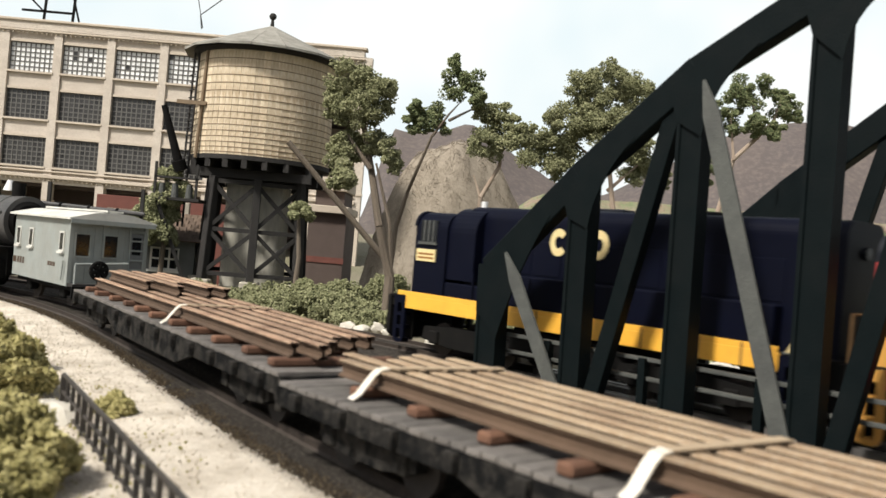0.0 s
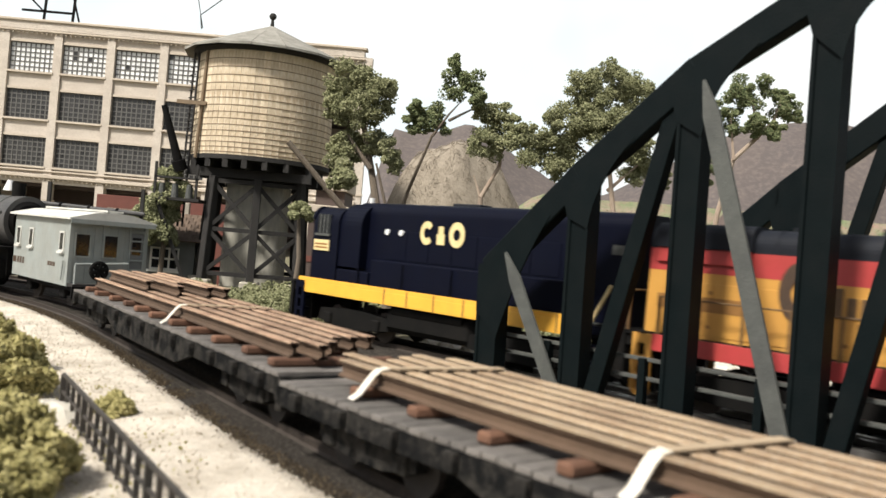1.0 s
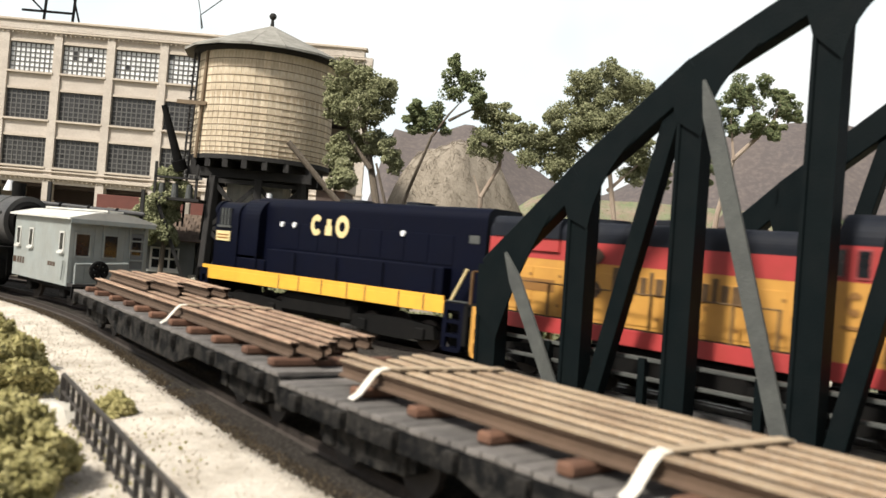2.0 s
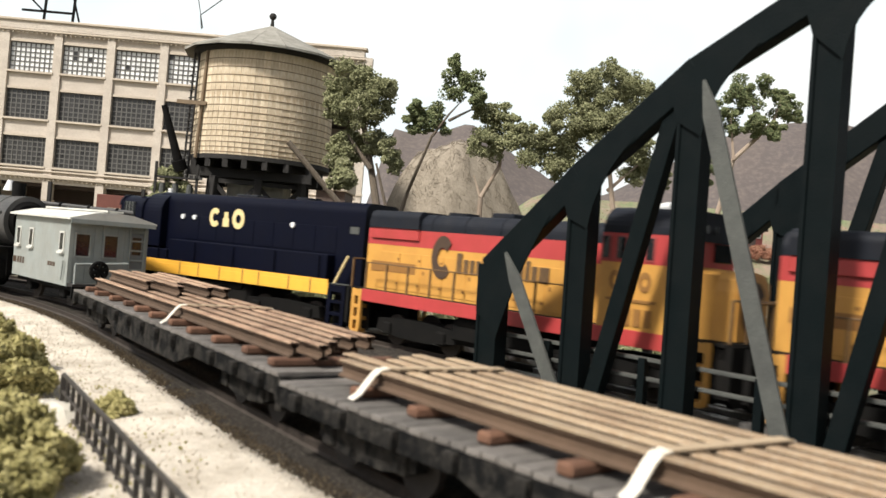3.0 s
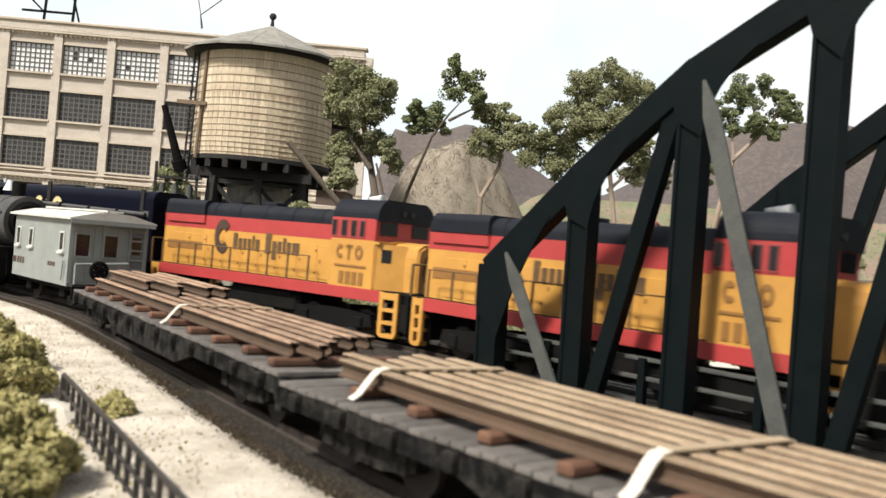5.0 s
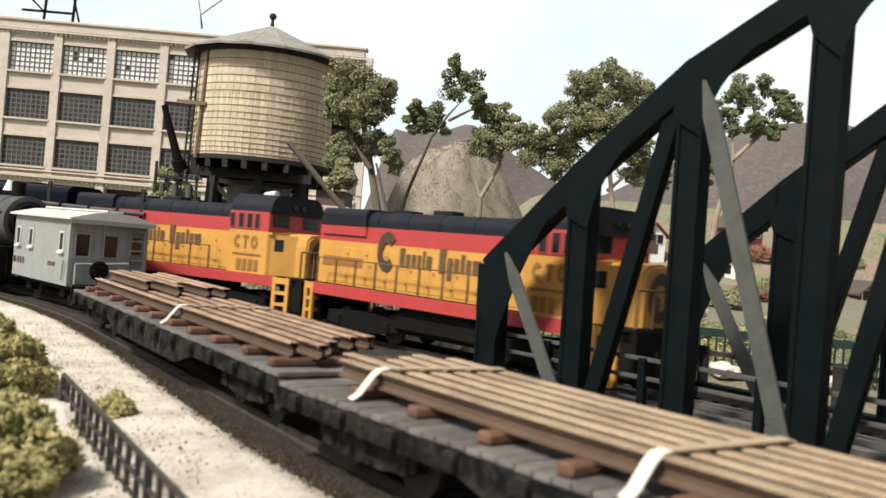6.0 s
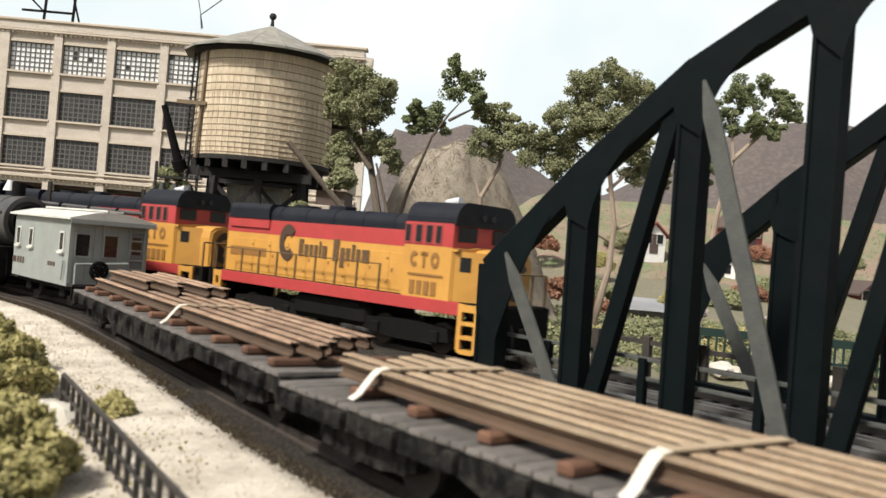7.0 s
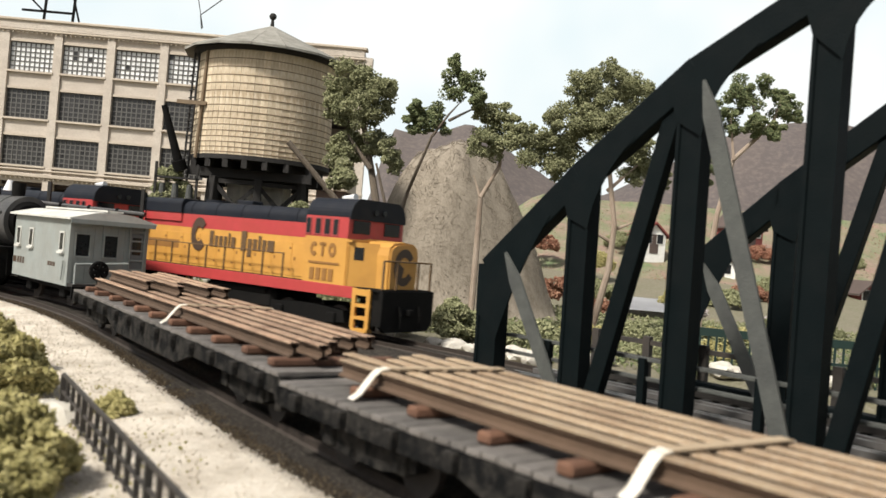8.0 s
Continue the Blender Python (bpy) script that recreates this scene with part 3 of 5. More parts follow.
def loco_truck(t, y):
    tr = part("truck", B(-1.0, 1.0, y - 1.75, y + 1.75, 0.5, 0.75, 0.03), "black", t)
    for u in (-1.08, 1.08):
        part("side_frame", prism_of([(y - 1.9, 0.45), (y - 1.8, 0.85), (y - 0.5, 0.95), (y + 0.5, 0.95), (y + 1.8, 0.85), (y + 1.9, 0.45), (y + 0.7, 0.3), (y - 0.7, 0.3)], u - 0.12, u + 0.12, "x"), "black", tr)
        for v in (-1.3, 1.3):
            part("journal_box", B(u - 0.22, u + 0.22, y + v - 0.2, y + v + 0.2, 0.35, 0.75, 0.04), "black", tr)
    for v in (-1.3, 1.3):
        ws = part("wheelset", cyl(cyl(cyl(bmesh.new(), (-0.8, 0, 0), (-0.68, 0, 0), 0.5, n=20), (0.68, 0, 0), (0.8, 0, 0), 0.5, n=20), (-0.9, 0, 0), (0.9, 0, 0), 0.08), "railtop", tr, m=P(0, y + v, 0.5))
        WHEELS.append((ws, y + v))


def hood_profile(w, z0, z1, r=0.35):
    """Cross-section with a rounded roof."""
    pts = [(-w, z0), (w, z0), (w, z1 - r)]
    for i in range(1, 8):
        a = math.pi / 2 * i / 8
        pts.append((w - r + r * math.cos(a), z1 - r + r * math.sin(a)))
    pts += [(-u, v) for u, v in reversed(pts[3:])] + [(-w, z1 - r)]
    return pts


SILL0, SILL1 = 1.34, 1.74
BAND1, BAND2, ROOF = 3.28, 3.82, 4.38      # yellow-red edge, red-black edge, roof


def step_well(t, u, v, h, mat):
    """A step box at a corner: two uprights, rounded foot, treads with open risers, dark back."""
    y0, y1 = v * (h - 0.86), v * (h - (0.06 if v < 0 else 0.34))
    a, b = min(y0, y1), max(y0, y1)
    x = u * 1.48
    st = part("step_well", prism_of([(a, SILL1 - 0.02), (a, 0.40), (a + 0.06, 0.27), (a + 0.16, 0.22), (a + 0.16, SILL1 - 0.02)], x - 0.05, x + 0.05, "x"), mat, t)
    part("step_side", prism_of([(b, SILL1 - 0.02), (b, 0.40), (b - 0.06, 0.27), (b - 0.16, 0.22), (b - 0.16, SILL1 - 0.02)], x - 0.05, x + 0.05, "x"), mat, st)
    for z, d in ((0.22, 0.13), (0.66, 0.11), (1.08, 0.11), (1.48, 0.22)):
        part("tread", B(x - 0.05 if u < 0 else x - 0.36, x + 0.36 if u < 0 else x + 0.05, a + 0.16, b - 0.16, z, z + d), mat, st)
    part("step_back", B(u * 1.1 - 0.03, u * 1.1 + 0.03, a + 0.02, b - 0.02, 0.3, 1.6), "black", st)


def chassis(t, h, sill_mat, step_mat, tail=0.35):
    for u in (-1, 1):
        part("side_sill", B(u * 1.5 - 0.03, u * 1.5 + 0.03, -h + 0.86, h - 0.86, SILL0, SILL1, 0.01), sill_mat, t)
        for v in (-1, 1):
            step_well(t, u, v, h, step_mat)
    part("frame", B(-1.4, 1.4, -h - tail + 0.02, h - 0.02, 1.36, 1.66, 0.02), "black", t)
    part("walkway", B(-1.46, 1.46, -h - tail + 0.02, h - 0.02, 1.66, SILL1 - 0.004), "black", t)
    part("fuel_tank", B(-1.25, 1.25, -2.0, 2.0, 0.45, 1.28, 0.18), "black", t)
    for u in (-1.15, 1.15):
        part("air_tank", C((u, -1.6, 1.16), (u, 1.6, 1.16), 0.16), "black", t)
    for v in (-1, 1):
        e = v * h if v > 0 else -h - tail
        part("pilot", prism_of([(-1.46, 1.7), (1.46, 1.7), (1.46, 0.5), (1.2, 0.3), (-1.2, 0.3), (-1.46, 0.5)], e - 0.08, e + 0.08), "black", t)
        part("pilot_side", B(-1.40, 1.40, min(e, v * (h - 0.05)), max(e, v * (h - 0.05)) + 0.001, 0.5, 1.66), "black", t)
        part("coupler", B(-0.15, 0.15, e - 0.25, e + 0.25, 0.85, 1.1, 0.04), "black", t)
        for w in (-0.55, 0.55):
            part("hose", limb(bmesh.new(), [(w, e + v * 0.08, 1.2), (w, e + v * 0.2, 0.9), (w + 0.06, e + v * 0.18, 0.42)], 0.05, 0.045, 8), "black", t)
        loco_truck(t, v * (h - 3.3))


def handrails(t, y0, y1, n, mat, side=-1):
    """Stanchions and rail along the walkway."""
    x = side * 1.5
    for i in range(n):
        y = y0 + (y1 - y0) * i / (n - 1)
        part("stanchion", B(x - 0.025, x + 0.025, y - 0.03, y + 0.03, SILL0 + 0.1, 2.66), mat, t)
    part("handrail", C((x, y0, 2.64), (x, y1, 2.64), 0.02, n=8), mat, t)


def painted(t, name, w, y0, y1, roof=ROOF, bands=True, r=0.4, z1=BAND1, z2=BAND2):
    """A hood section in colour bands: yellow, red, black roof."""
    if bands:
        h = part(name, B(-w, w, y0, y1, SILL1, z1), "yellow", t)
        part("red_band", B(-w - 0.004, w + 0.004, y0 - 0.004, y1 + 0.004, z1, z2), "red", h, "red painted band")
        part("roof", prism_of(hood_profile(w + 0.004, z2, roof, r), y0 - 0.004, y1 + 0.004), "roofdark", h, "black rounded roof")
    else:
        h = part(name, B(-w, w, y0, y1, SILL1, z2), "blue", t)
        part("roof", prism_of(hood_profile(w + 0.004, z2, roof, r), y0 - 0.004, y1 + 0.004), "blue", h)
    return h


# widths of the marks along the side: (start, width, rise above the base line, drop below it)
WORD = [(0.0, 0.25, 0.62, 0), (0.31, 0.22, 0.44, 0), (0.59, 0.20, 0.44, 0), (0.85, 0.20, 0.44, 0), (1.11, 0.12, 0.58, 0), (1.29, 0.24, 0.44, 0),
        (1.86, 0.32, 0.72, 0.06), (2.24, 0.24, 0.44, 0.26), (2.54, 0.22, 0.44, 0), (2.82, 0.17, 0.58, 0), (3.05, 0.22, 0.44, 0), (3.33, 0.40, 0.44, 0)]


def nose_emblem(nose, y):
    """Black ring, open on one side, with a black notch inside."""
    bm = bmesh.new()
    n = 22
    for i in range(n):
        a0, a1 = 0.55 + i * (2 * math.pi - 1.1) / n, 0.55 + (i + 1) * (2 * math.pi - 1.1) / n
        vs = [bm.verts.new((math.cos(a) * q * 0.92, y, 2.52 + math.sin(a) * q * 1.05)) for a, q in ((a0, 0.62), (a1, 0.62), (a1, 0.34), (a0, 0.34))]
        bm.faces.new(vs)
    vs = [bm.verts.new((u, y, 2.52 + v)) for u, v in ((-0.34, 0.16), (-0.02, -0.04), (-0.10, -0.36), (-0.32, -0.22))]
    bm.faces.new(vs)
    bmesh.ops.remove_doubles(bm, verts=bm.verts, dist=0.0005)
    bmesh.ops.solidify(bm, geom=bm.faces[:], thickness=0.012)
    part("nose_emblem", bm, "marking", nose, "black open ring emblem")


def striped_loco(label, stepped):
    """Yellow, red and black hood unit with its cab towards -y (towards the camera)."""
    h = 6.93
    t = thing("diesel_locomotive", Matrix(), label, "locomotive", "locomotives of the passing train")
    chassis(t, h, "red", "yellow")
    hood = painted(t, "hood", 0.98, -3.7, h - 0.30)
    part("radiator_hood", prism_of(hood_profile(1.10, BAND2 + 0.03, ROOF + 0.06, 0.25), h - 3.0, h - 0.5), "roofdark", t)
    part("radiator_band", B(-1.06, 1.06, h - 2.98, h - 0.52, BAND2 - 0.34, BAND2 + 0.03, 0.02), "red", t)
    for k in range(9):
        y = -3.55 + k * 1.05
        dr = part("hood_door", B(-1.0, 1.0, y, y + 0.98, 1.82, 3.05, 0.008), "yellow", hood)
        for z in (2.0, 2.8):
            part("hinge", B(-1.012, -0.998, y + 0.02, y + 0.12, z, z + 0.08), "marking_soft", dr)
        part("latch", B(-1.014, -0.998, y + 0.84, y + 0.92, 2.4, 2.52), "marking_soft", dr)
    part("louvre_panel", B(-1.006, -0.99, h - 2.9, h - 0.6, 2.38, 2.72), "marking_soft", hood, "brown louvred grille")
    CB1, CB2 = 3.37, 4.10
    cab = painted(t, "cab", 1.52, -5.65, -3.65, 4.78, r=0.62, z1=CB1, z2=CB2)
    part("cab_roof_overhang", prism_of(hood_profile(1.545, CB2 - 0.05, 4.80, 0.64), -5.74, -5.652), "roofdark", cab)
    for a, w in ((-3.88, 0.20), (-4.36, 0.24), (-4.80, 0.24), (-5.17, 0.20)):
        wd = part("side_window", B(-1.55, 1.55, a - 0.04, a + w + 0.04, 3.42, 4.04, 0.01), "redframe", cab, "dull red window frame")
        part("pane", B(-1.56, 1.56, a, a + w, 3.47, 4.0, 0.01), "glass", wd)
    for u in (-0.85, 0.85):
        part("windscreen", B(u - 0.45, u + 0.45, -5.69, -5.64, 3.56, 4.02, 0.01), "glass", cab)
    front = part("cab_front", B(-1.5, 1.5, -5.72, -5.655, SILL1, 3.30, 0.02), "yellow", t)
    part("front_ledge", prism_of([(-1.52, 3.26), (1.52, 3.26), (1.52, 3.34), (0.9, 3.36), (0.4, 3.42), (-0.4, 3.42), (-0.9, 3.36), (-1.52, 3.34)], -5.86, -5.655), "yellow", front)
    nose = part("nose", prism_of([(-0.80, SILL1), (0.80, SILL1), (0.82, 2.9), (0.78, 3.18), (0.56, 3.34), (0, 3.40), (-0.56, 3.34), (-0.78, 3.18), (-0.82, 2.9)], -6.96, -5.72), "yellow", t)
    part("nose_face", prism_of([(-0.74, SILL1 + 0.02), (0.74, SILL1 + 0.02), (0.76, 2.88), (0.72, 3.12), (0.5, 3.26), (0, 3.31), (-0.5, 3.26), (-0.72, 3.12), (-0.76, 2.88)], -7.02, -6.958), "yellow", nose)
    # flared skirts between the cab front and the nose
    for sd in (-1, 1):
        part("nose_flare", prism_of([(sd * 1.45, -5.72), (sd * 0.78, -6.50), (sd * 0.78, -5.72)], SILL1, 3.27, "z"), "yellow", nose)
        part("flare_window", prism_of([(sd * 1.33, -5.87), (sd * 1.35, -5.85), (sd * 1.15, -6.09), (sd * 1.13, -6.11)], 2.66, 3.10, "z"), "glass", nose)
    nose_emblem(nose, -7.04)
    for u in (-0.24, 0.24):
        part("headlight", C((u, -5.72, 4.36), (u, -5.80, 4.36), 0.11), "glass", cab)
    part("horn", C((-0.3, -4.2, 4.84), (-0.3, -4.8, 4.88), 0.07, 0.14), "lampglass", cab)
    part("horn_bracket", B(-0.34, -0.26, -4.5, -4.4, 4.7, 4.86), "roofdark", cab)
    part("exhaust_outlet", B(-0.3, 0.3, 0.6, 1.5, ROOF - 0.02, ROOF + 0.16, 0.03), "roofdark", hood)
    part("roof_fan", C((0, 3.0, ROOF - 0.02), (0, 3.0, ROOF + 0.10), 0.5, n=20), "roofdark", hood)
    for k in range(5):
        part("roof_seam", prism_of(hood_profile(1.0, BAND2 + 0.02, ROOF + 0.012, 0.4), -2.6 + 1.5 * k, -2.56 + 1.5 * k), "roofdark", hood)
    for sd in (-1, 1):
        handrails(t, -2.6, h - 1.0, 9, "handrail", sd)
    for e in (-h - 0.29, h - 0.06):
        for u in (-1.35, -0.6, 0.6, 1.35):
            part("end_rail_post", B(u - 0.03, u + 0.03, e - 0.03, e + 0.03, SILL1, 2.72), "handrail", t)
        part("end_rail", C((-1.35, e, 2.72), (1.35, e, 2.72), 0.03, n=8), "handrail", t)
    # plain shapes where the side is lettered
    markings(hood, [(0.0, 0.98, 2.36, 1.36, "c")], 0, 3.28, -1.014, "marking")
    bm = bmesh.new()
    for a, w, up, down in WORD:
        box(bm, -1.03, -1.014, 2.12 - a - w * 0.92, 2.12 - a, 2.60 - down, 2.60 + up, 0.006)
    part("marking", bm, "marking_mid", hood)
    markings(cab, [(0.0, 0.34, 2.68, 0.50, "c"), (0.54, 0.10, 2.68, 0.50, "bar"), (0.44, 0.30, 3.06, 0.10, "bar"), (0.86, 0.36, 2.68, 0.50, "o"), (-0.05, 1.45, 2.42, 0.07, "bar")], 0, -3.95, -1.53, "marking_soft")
    markings(cab, [(k * 0.30 + (0.0 if stepped else 0.15), 0.20, 1.84, 0.42, "bar") for k in range(4)], 0, -4.0, -1.53, "marking_soft")
    return t


def blue_loco():
    """Dark blue unit running cab first (+y), long hood towards the camera."""
    h = 7.0
    top = 4.68
    t = thing("diesel_locomotive", Matrix(), "dark blue diesel locomotive with a yellow sill stripe leading the train", "locomotive", "locomotives of the passing train")
    chassis(t, h, "stripe", "blue")
    for sd in (-1, 1):
        part("stripe_top", B(sd * 1.5 - 0.025, sd * 1.5 + 0.025, -h + 0.9, h - 0.45, SILL1, 1.88, 0.008), "stripe", t)
        for y in (1.75, 0.65, -0.57, -1.84, -2.71, -4.24, -5.3):
            part("stripe_seam", B(sd * 1.535 - 0.004, sd * 1.535 + 0.004, y - 0.025, y + 0.025, SILL0 + 0.02, 1.86), "handrail", t)
    hood = painted(t, "hood", 1.0, -h - 0.15, 4.1, top, bands=False)
    part("number_board", B(-1.012, -0.99, -h + 0.1, -h + 0.5, 3.55, 3.8), "bridge_grey", hood, "grey board with no marks")
    part("hood_shoulder", prism_of(hood_profile(1.36, 2.4, top - 0.06, 0.8), 3.4, 4.55), "blue", hood)
    cab = painted(t, "cab", 1.44, 4.55, 6.0, 4.44, bands=False, r=0.55)
    part("cab_roof_edge", prism_of(hood_profile(1.47, BAND2 + 0.2, 4.47, 0.5), 5.94, 6.06), "blue", cab)
    win = part("side_window", B(-1.47, 1.47, 5.0, 5.74, 3.5, 4.16, 0.01), "glass", cab)
    for y in (5.16, 5.36, 5.56):
        part("window_bar", B(-1.485, -1.46, y - 0.03, y + 0.03, 3.5, 4.16), "bridge_grey", win)
    part("window_sill", B(-1.51, -1.44, 4.96, 5.80, 3.40, 3.49), "bridge_grey", win)
    panel = part("number_panel", B(-1.485, -1.43, 4.98, 5.86, 2.88, 3.26), "cream", cab, "cream panel with plain bars")
    for z in (2.96, 3.08):
        part("panel_bar", B(-1.492, -1.48, 5.06, 5.78, z, z + 0.06), "marking_soft", panel)
    part("nose", B(-0.95, 0.95, 6.0, h - 0.35, SILL1, 3.3, 0.08), "blue", t)
    part("body_panel", B(-1.42, 1.42, -h + 1.1, 2.7, SILL1 + 0.01, 2.74, 0.03), "blue", hood)
    part("body_panel", B(-1.44, 1.44, 2.78, 4.5, SILL1 + 0.01, 2.3, 0.03), "blue", hood)
    for k in range(8):
        y = -h + 1.1 + k * 1.05
        part("hood_door", B(-1.02, 1.02, y, y + 0.97, 2.8, 3.75, 0.01), "blue", hood)
    part("exhaust_outlet", B(-0.3, 0.3, -1.0, 0.2, top - 0.02, top + 0.10, 0.03), "roofdark", hood)
    part("roof_fan", C((0, -3.5, top - 0.02), (0, -3.5, top + 0.10), 0.5, n=20), "roofdark", hood)
    part("roof_lamp", C((-0.5, 4.0, top - 0.1), (-0.5, 4.0, top + 0.18), 0.1), "lampglass", hood)
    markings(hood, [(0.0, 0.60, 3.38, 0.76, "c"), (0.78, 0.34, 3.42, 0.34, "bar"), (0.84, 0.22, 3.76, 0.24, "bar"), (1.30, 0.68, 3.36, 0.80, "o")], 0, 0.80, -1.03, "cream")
    for y in (2.4, 1.7, -3.75):
        part("marker_lamp", C((-1.0, y, 3.70), (-1.08, y, 3.70), 0.10), "lampglass", hood)
    part("headlight", C((0, -h - 0.15, 4.0), (0, -h - 0.22, 4.0), 0.14), "glass", hood)
    for u in (-1.35, 1.35):
        part("grab_iron", C((u, -h + 0.75, SILL1), (u, -h + 0.2, 2.75), 0.05, n=8), "cream", t, "pale yellow grab iron")
        part("platform_edge", B(u - 0.05, u + 0.05, -h + 0.05, -h + 0.85, SILL1 - 0.03, SILL1 + 0.03), "bridge_grey", t)
        for k in range(5):
            part("stanchion", B(u * 1.11 - 0.02, u * 1.11 + 0.02, -h + 1.4 + k * 2.2, -h + 1.44 + k * 2.2, 1.88, 2.7), "blue", t)
    return t


LEAD = [(0.0, 3.5), (0.5, 6.12), (1.0, 8.82), (1.5, 11.5), (2.0, 14.4), (2.5, 17.3), (3.0, 20.2), (3.5, 23.05), (4.0, 26.0), (4.5, 28.9), (5.0, 31.8), (5.5, 34.7), (6.0, 37.5), (6.5, 40.15), (7.0, 42.75), (7.5, 45.3), (8.0, 47.9)]


def on_track(s, half=4.0):
    """Pose of a vehicle whose trucks stand on the main line round s."""
    x0, y0, _ = main_line(s - half)
    x1, y1, _ = main_line(s + half)
    return P((x0 + x1) / 2, (y0 + y1) / 2, 0, -math.degrees(math.atan2(x1 - x0, y1 - y0)))


TRAIN = [(blue_loco(), 6.55)]
TRAIN.append((striped_loco("yellow, red and black diesel locomotive coupled behind the blue one", False), 20.93))
TRAIN.append((striped_loco("yellow, red and black diesel locomotive at the rear of the train", True), 35.63))


def motions():
    for ob, back in TRAIN:
        walk(ob, [(t, on_track(s - back)) for t, s in LEAD])
    ts, ss = [r[0] for r in LEAD], [r[1] for r in LEAD]
    for ws, y in WHEELS:
        walk(ws, [(k / 10, P(0, y, 0.5, 0, -math.degrees(float(np.interp(k / 10, ts, ss)) / 0.5))) for k in range(81)])


# ---- caboose ----
def ring(x0, x1, z0, z1, e, y0, y1):
    """A rectangular frame in one piece."""
    bm = bmesh.new()
    rows = []
    for y in (y0, y1):
        for d in (0, e):
            rows.append([bm.verts.new((x, y, z)) for x, z in ((x0 + d, z0 + d), (x1 - d, z0 + d), (x1 - d, z1 - d), (x0 + d, z1 - d))])
    for a, b in ((0, 1), (1, 3), (3, 2), (2, 0)):
        for k in range(4):
            bm.faces.new((rows[a][k], rows[a][(k + 1) % 4], rows[b][(k + 1) % 4], rows[b][k]))
    bmesh.ops.recalc_face_normals(bm, faces=bm.faces)
    return bm


def caboose():
    L, w = 2.8, 1.42
    t = thing("caboose", P(-14.25, 33.35, 0, 45), "short light grey wooden caboose with a pale roof", "caboose")
    part("body", B(-w, w, -L, L, 0.85, 3.2), "caboose", t)
    for k in range(20):
        y = -L + 0.02 + k * 0.279
        part("siding_board", B(-w - 0.015, -w, y, y + 0.272, 0.80, 3.18), "caboose", t)
    for k in range(10):
        u = -w + 0.02 + k * 0.282
        part("end_board", B(u, u + 0.265, -L - 0.015, -L, 0.86, 3.18), "caboose", t)
    roof = part("roof", prism_of([(-w - 0.2, 3.2), (-w - 0.2, 3.27), (-0.7, 3.50), (0, 3.56), (0.7, 3.50), (w + 0.2, 3.27), (w + 0.2, 3.2)], -L - 0.35, L + 0.2), "caboose_roof", t)
    part("roof_walk", B(-0.3, 0.3, -L - 0.3, L + 0.1, 3.56, 3.63), "caboose_roof", roof)
    part("fascia", B(-w - 0.16, w + 0.16, -L - 0.37, -L - 0.34, 3.08, 3.24), "caboose", roof)
    for y in (-2.15, 0.9, 2.25):
        wd = part("window", B(-w - 0.06, -w + 0.02, y - 0.21, y + 0.21, 2.02, 2.74), "caboose_roof", t, "pale framed side window")
        part("pane", B(-w - 0.07, -w - 0.05, y - 0.14, y + 0.14, 2.08, 2.68), "glass", wd)
        part("window_sill", B(-w - 0.12, -w, y - 0.25, y + 0.25, 1.94, 2.02), "caboose_roof", wd)
    for u in (-0.98, 0.05):
        wd = part("end_window", ring(u - 0.30, u + 0.30, 1.85, 2.75, 0.06, -L - 0.05, -L), "caboose", t)
        part("pane", B(u - 0.26, u + 0.26, -L - 0.03, -L - 0.016, 1.9, 2.7), "glass", wd)
    door = part("door", B(0.75, 1.32, -L - 0.04, -L - 0.016, 1.0, 2.85), "shedwall", t, "dark grey end door")
    part("door_window", B(0.86, 1.2, -L - 0.05, -L - 0.035, 2.05, 2.7), "glass", door)
    part("corner_post", B(-w - 0.04, -w + 0.1, -L - 0.04, -L + 0.08, 0.8, 3.2), "caboose", t)
    part("corner_post", B(w - 0.1, w + 0.04, -L - 0.04, -L + 0.08, 0.8, 3.2), "caboose", t)
    part("end_rail", C((-w + 0.1, -L - 0.4, 1.62), (0.6, -L - 0.4, 1.72), 0.045, n=8), "caboose", t)
    part("end_rail_post", C((-w + 0.1, -L - 0.4, 0.9), (-w + 0.1, -L - 0.4, 1.62), 0.045, n=8), "caboose", t)
    part("end_platform", B(-w, w, -L - 0.5, -L, 0.82, 0.92), "oldwood", t)
    wheel = bmesh.new()
    for i in range(16):
        a0, a1 = i * math.pi / 8, (i + 1) * math.pi / 8
        cyl(wheel, (-0.5 + 0.30 * math.cos(a0), -L - 0.48, 1.42 + 0.30 * math.sin(a0)), (-0.5 + 0.30 * math.cos(a1), -L - 0.48, 1.42 + 0.30 * math.sin(a1)), 0.07, n=6)
    for a in (0.3, 1.35, 2.4):
        cyl(wheel, (-0.5 - 0.30 * math.cos(a), -L - 0.48, 1.42 - 0.30 * math.sin(a)), (-0.5 + 0.30 * math.cos(a), -L - 0.48, 1.42 + 0.30 * math.sin(a)), 0.09, n=6)
    part("brake_wheel", wheel, "black", t, "black brake wheel on the end platform")
    part("brake_staff", C((-0.5, -L - 0.44, 0.9), (-0.5, -L - 0.44, 1.5), 0.05, n=8), "black", t)
    lad = part("ladder", B(0.72, 0.77, -L - 0.12, -L - 0.07, 0.9, 3.2), "caboose", t)
    part("ladder_rail", B(1.28, 1.33, -L - 0.12, -L - 0.07, 0.9, 3.2), "caboose", lad)
    for k in range(6):
        part("rung", B(0.75, 1.30, -L - 0.11, -L - 0.08, 1.1 + k * 0.36, 1.16 + k * 0.36), "caboose", lad)
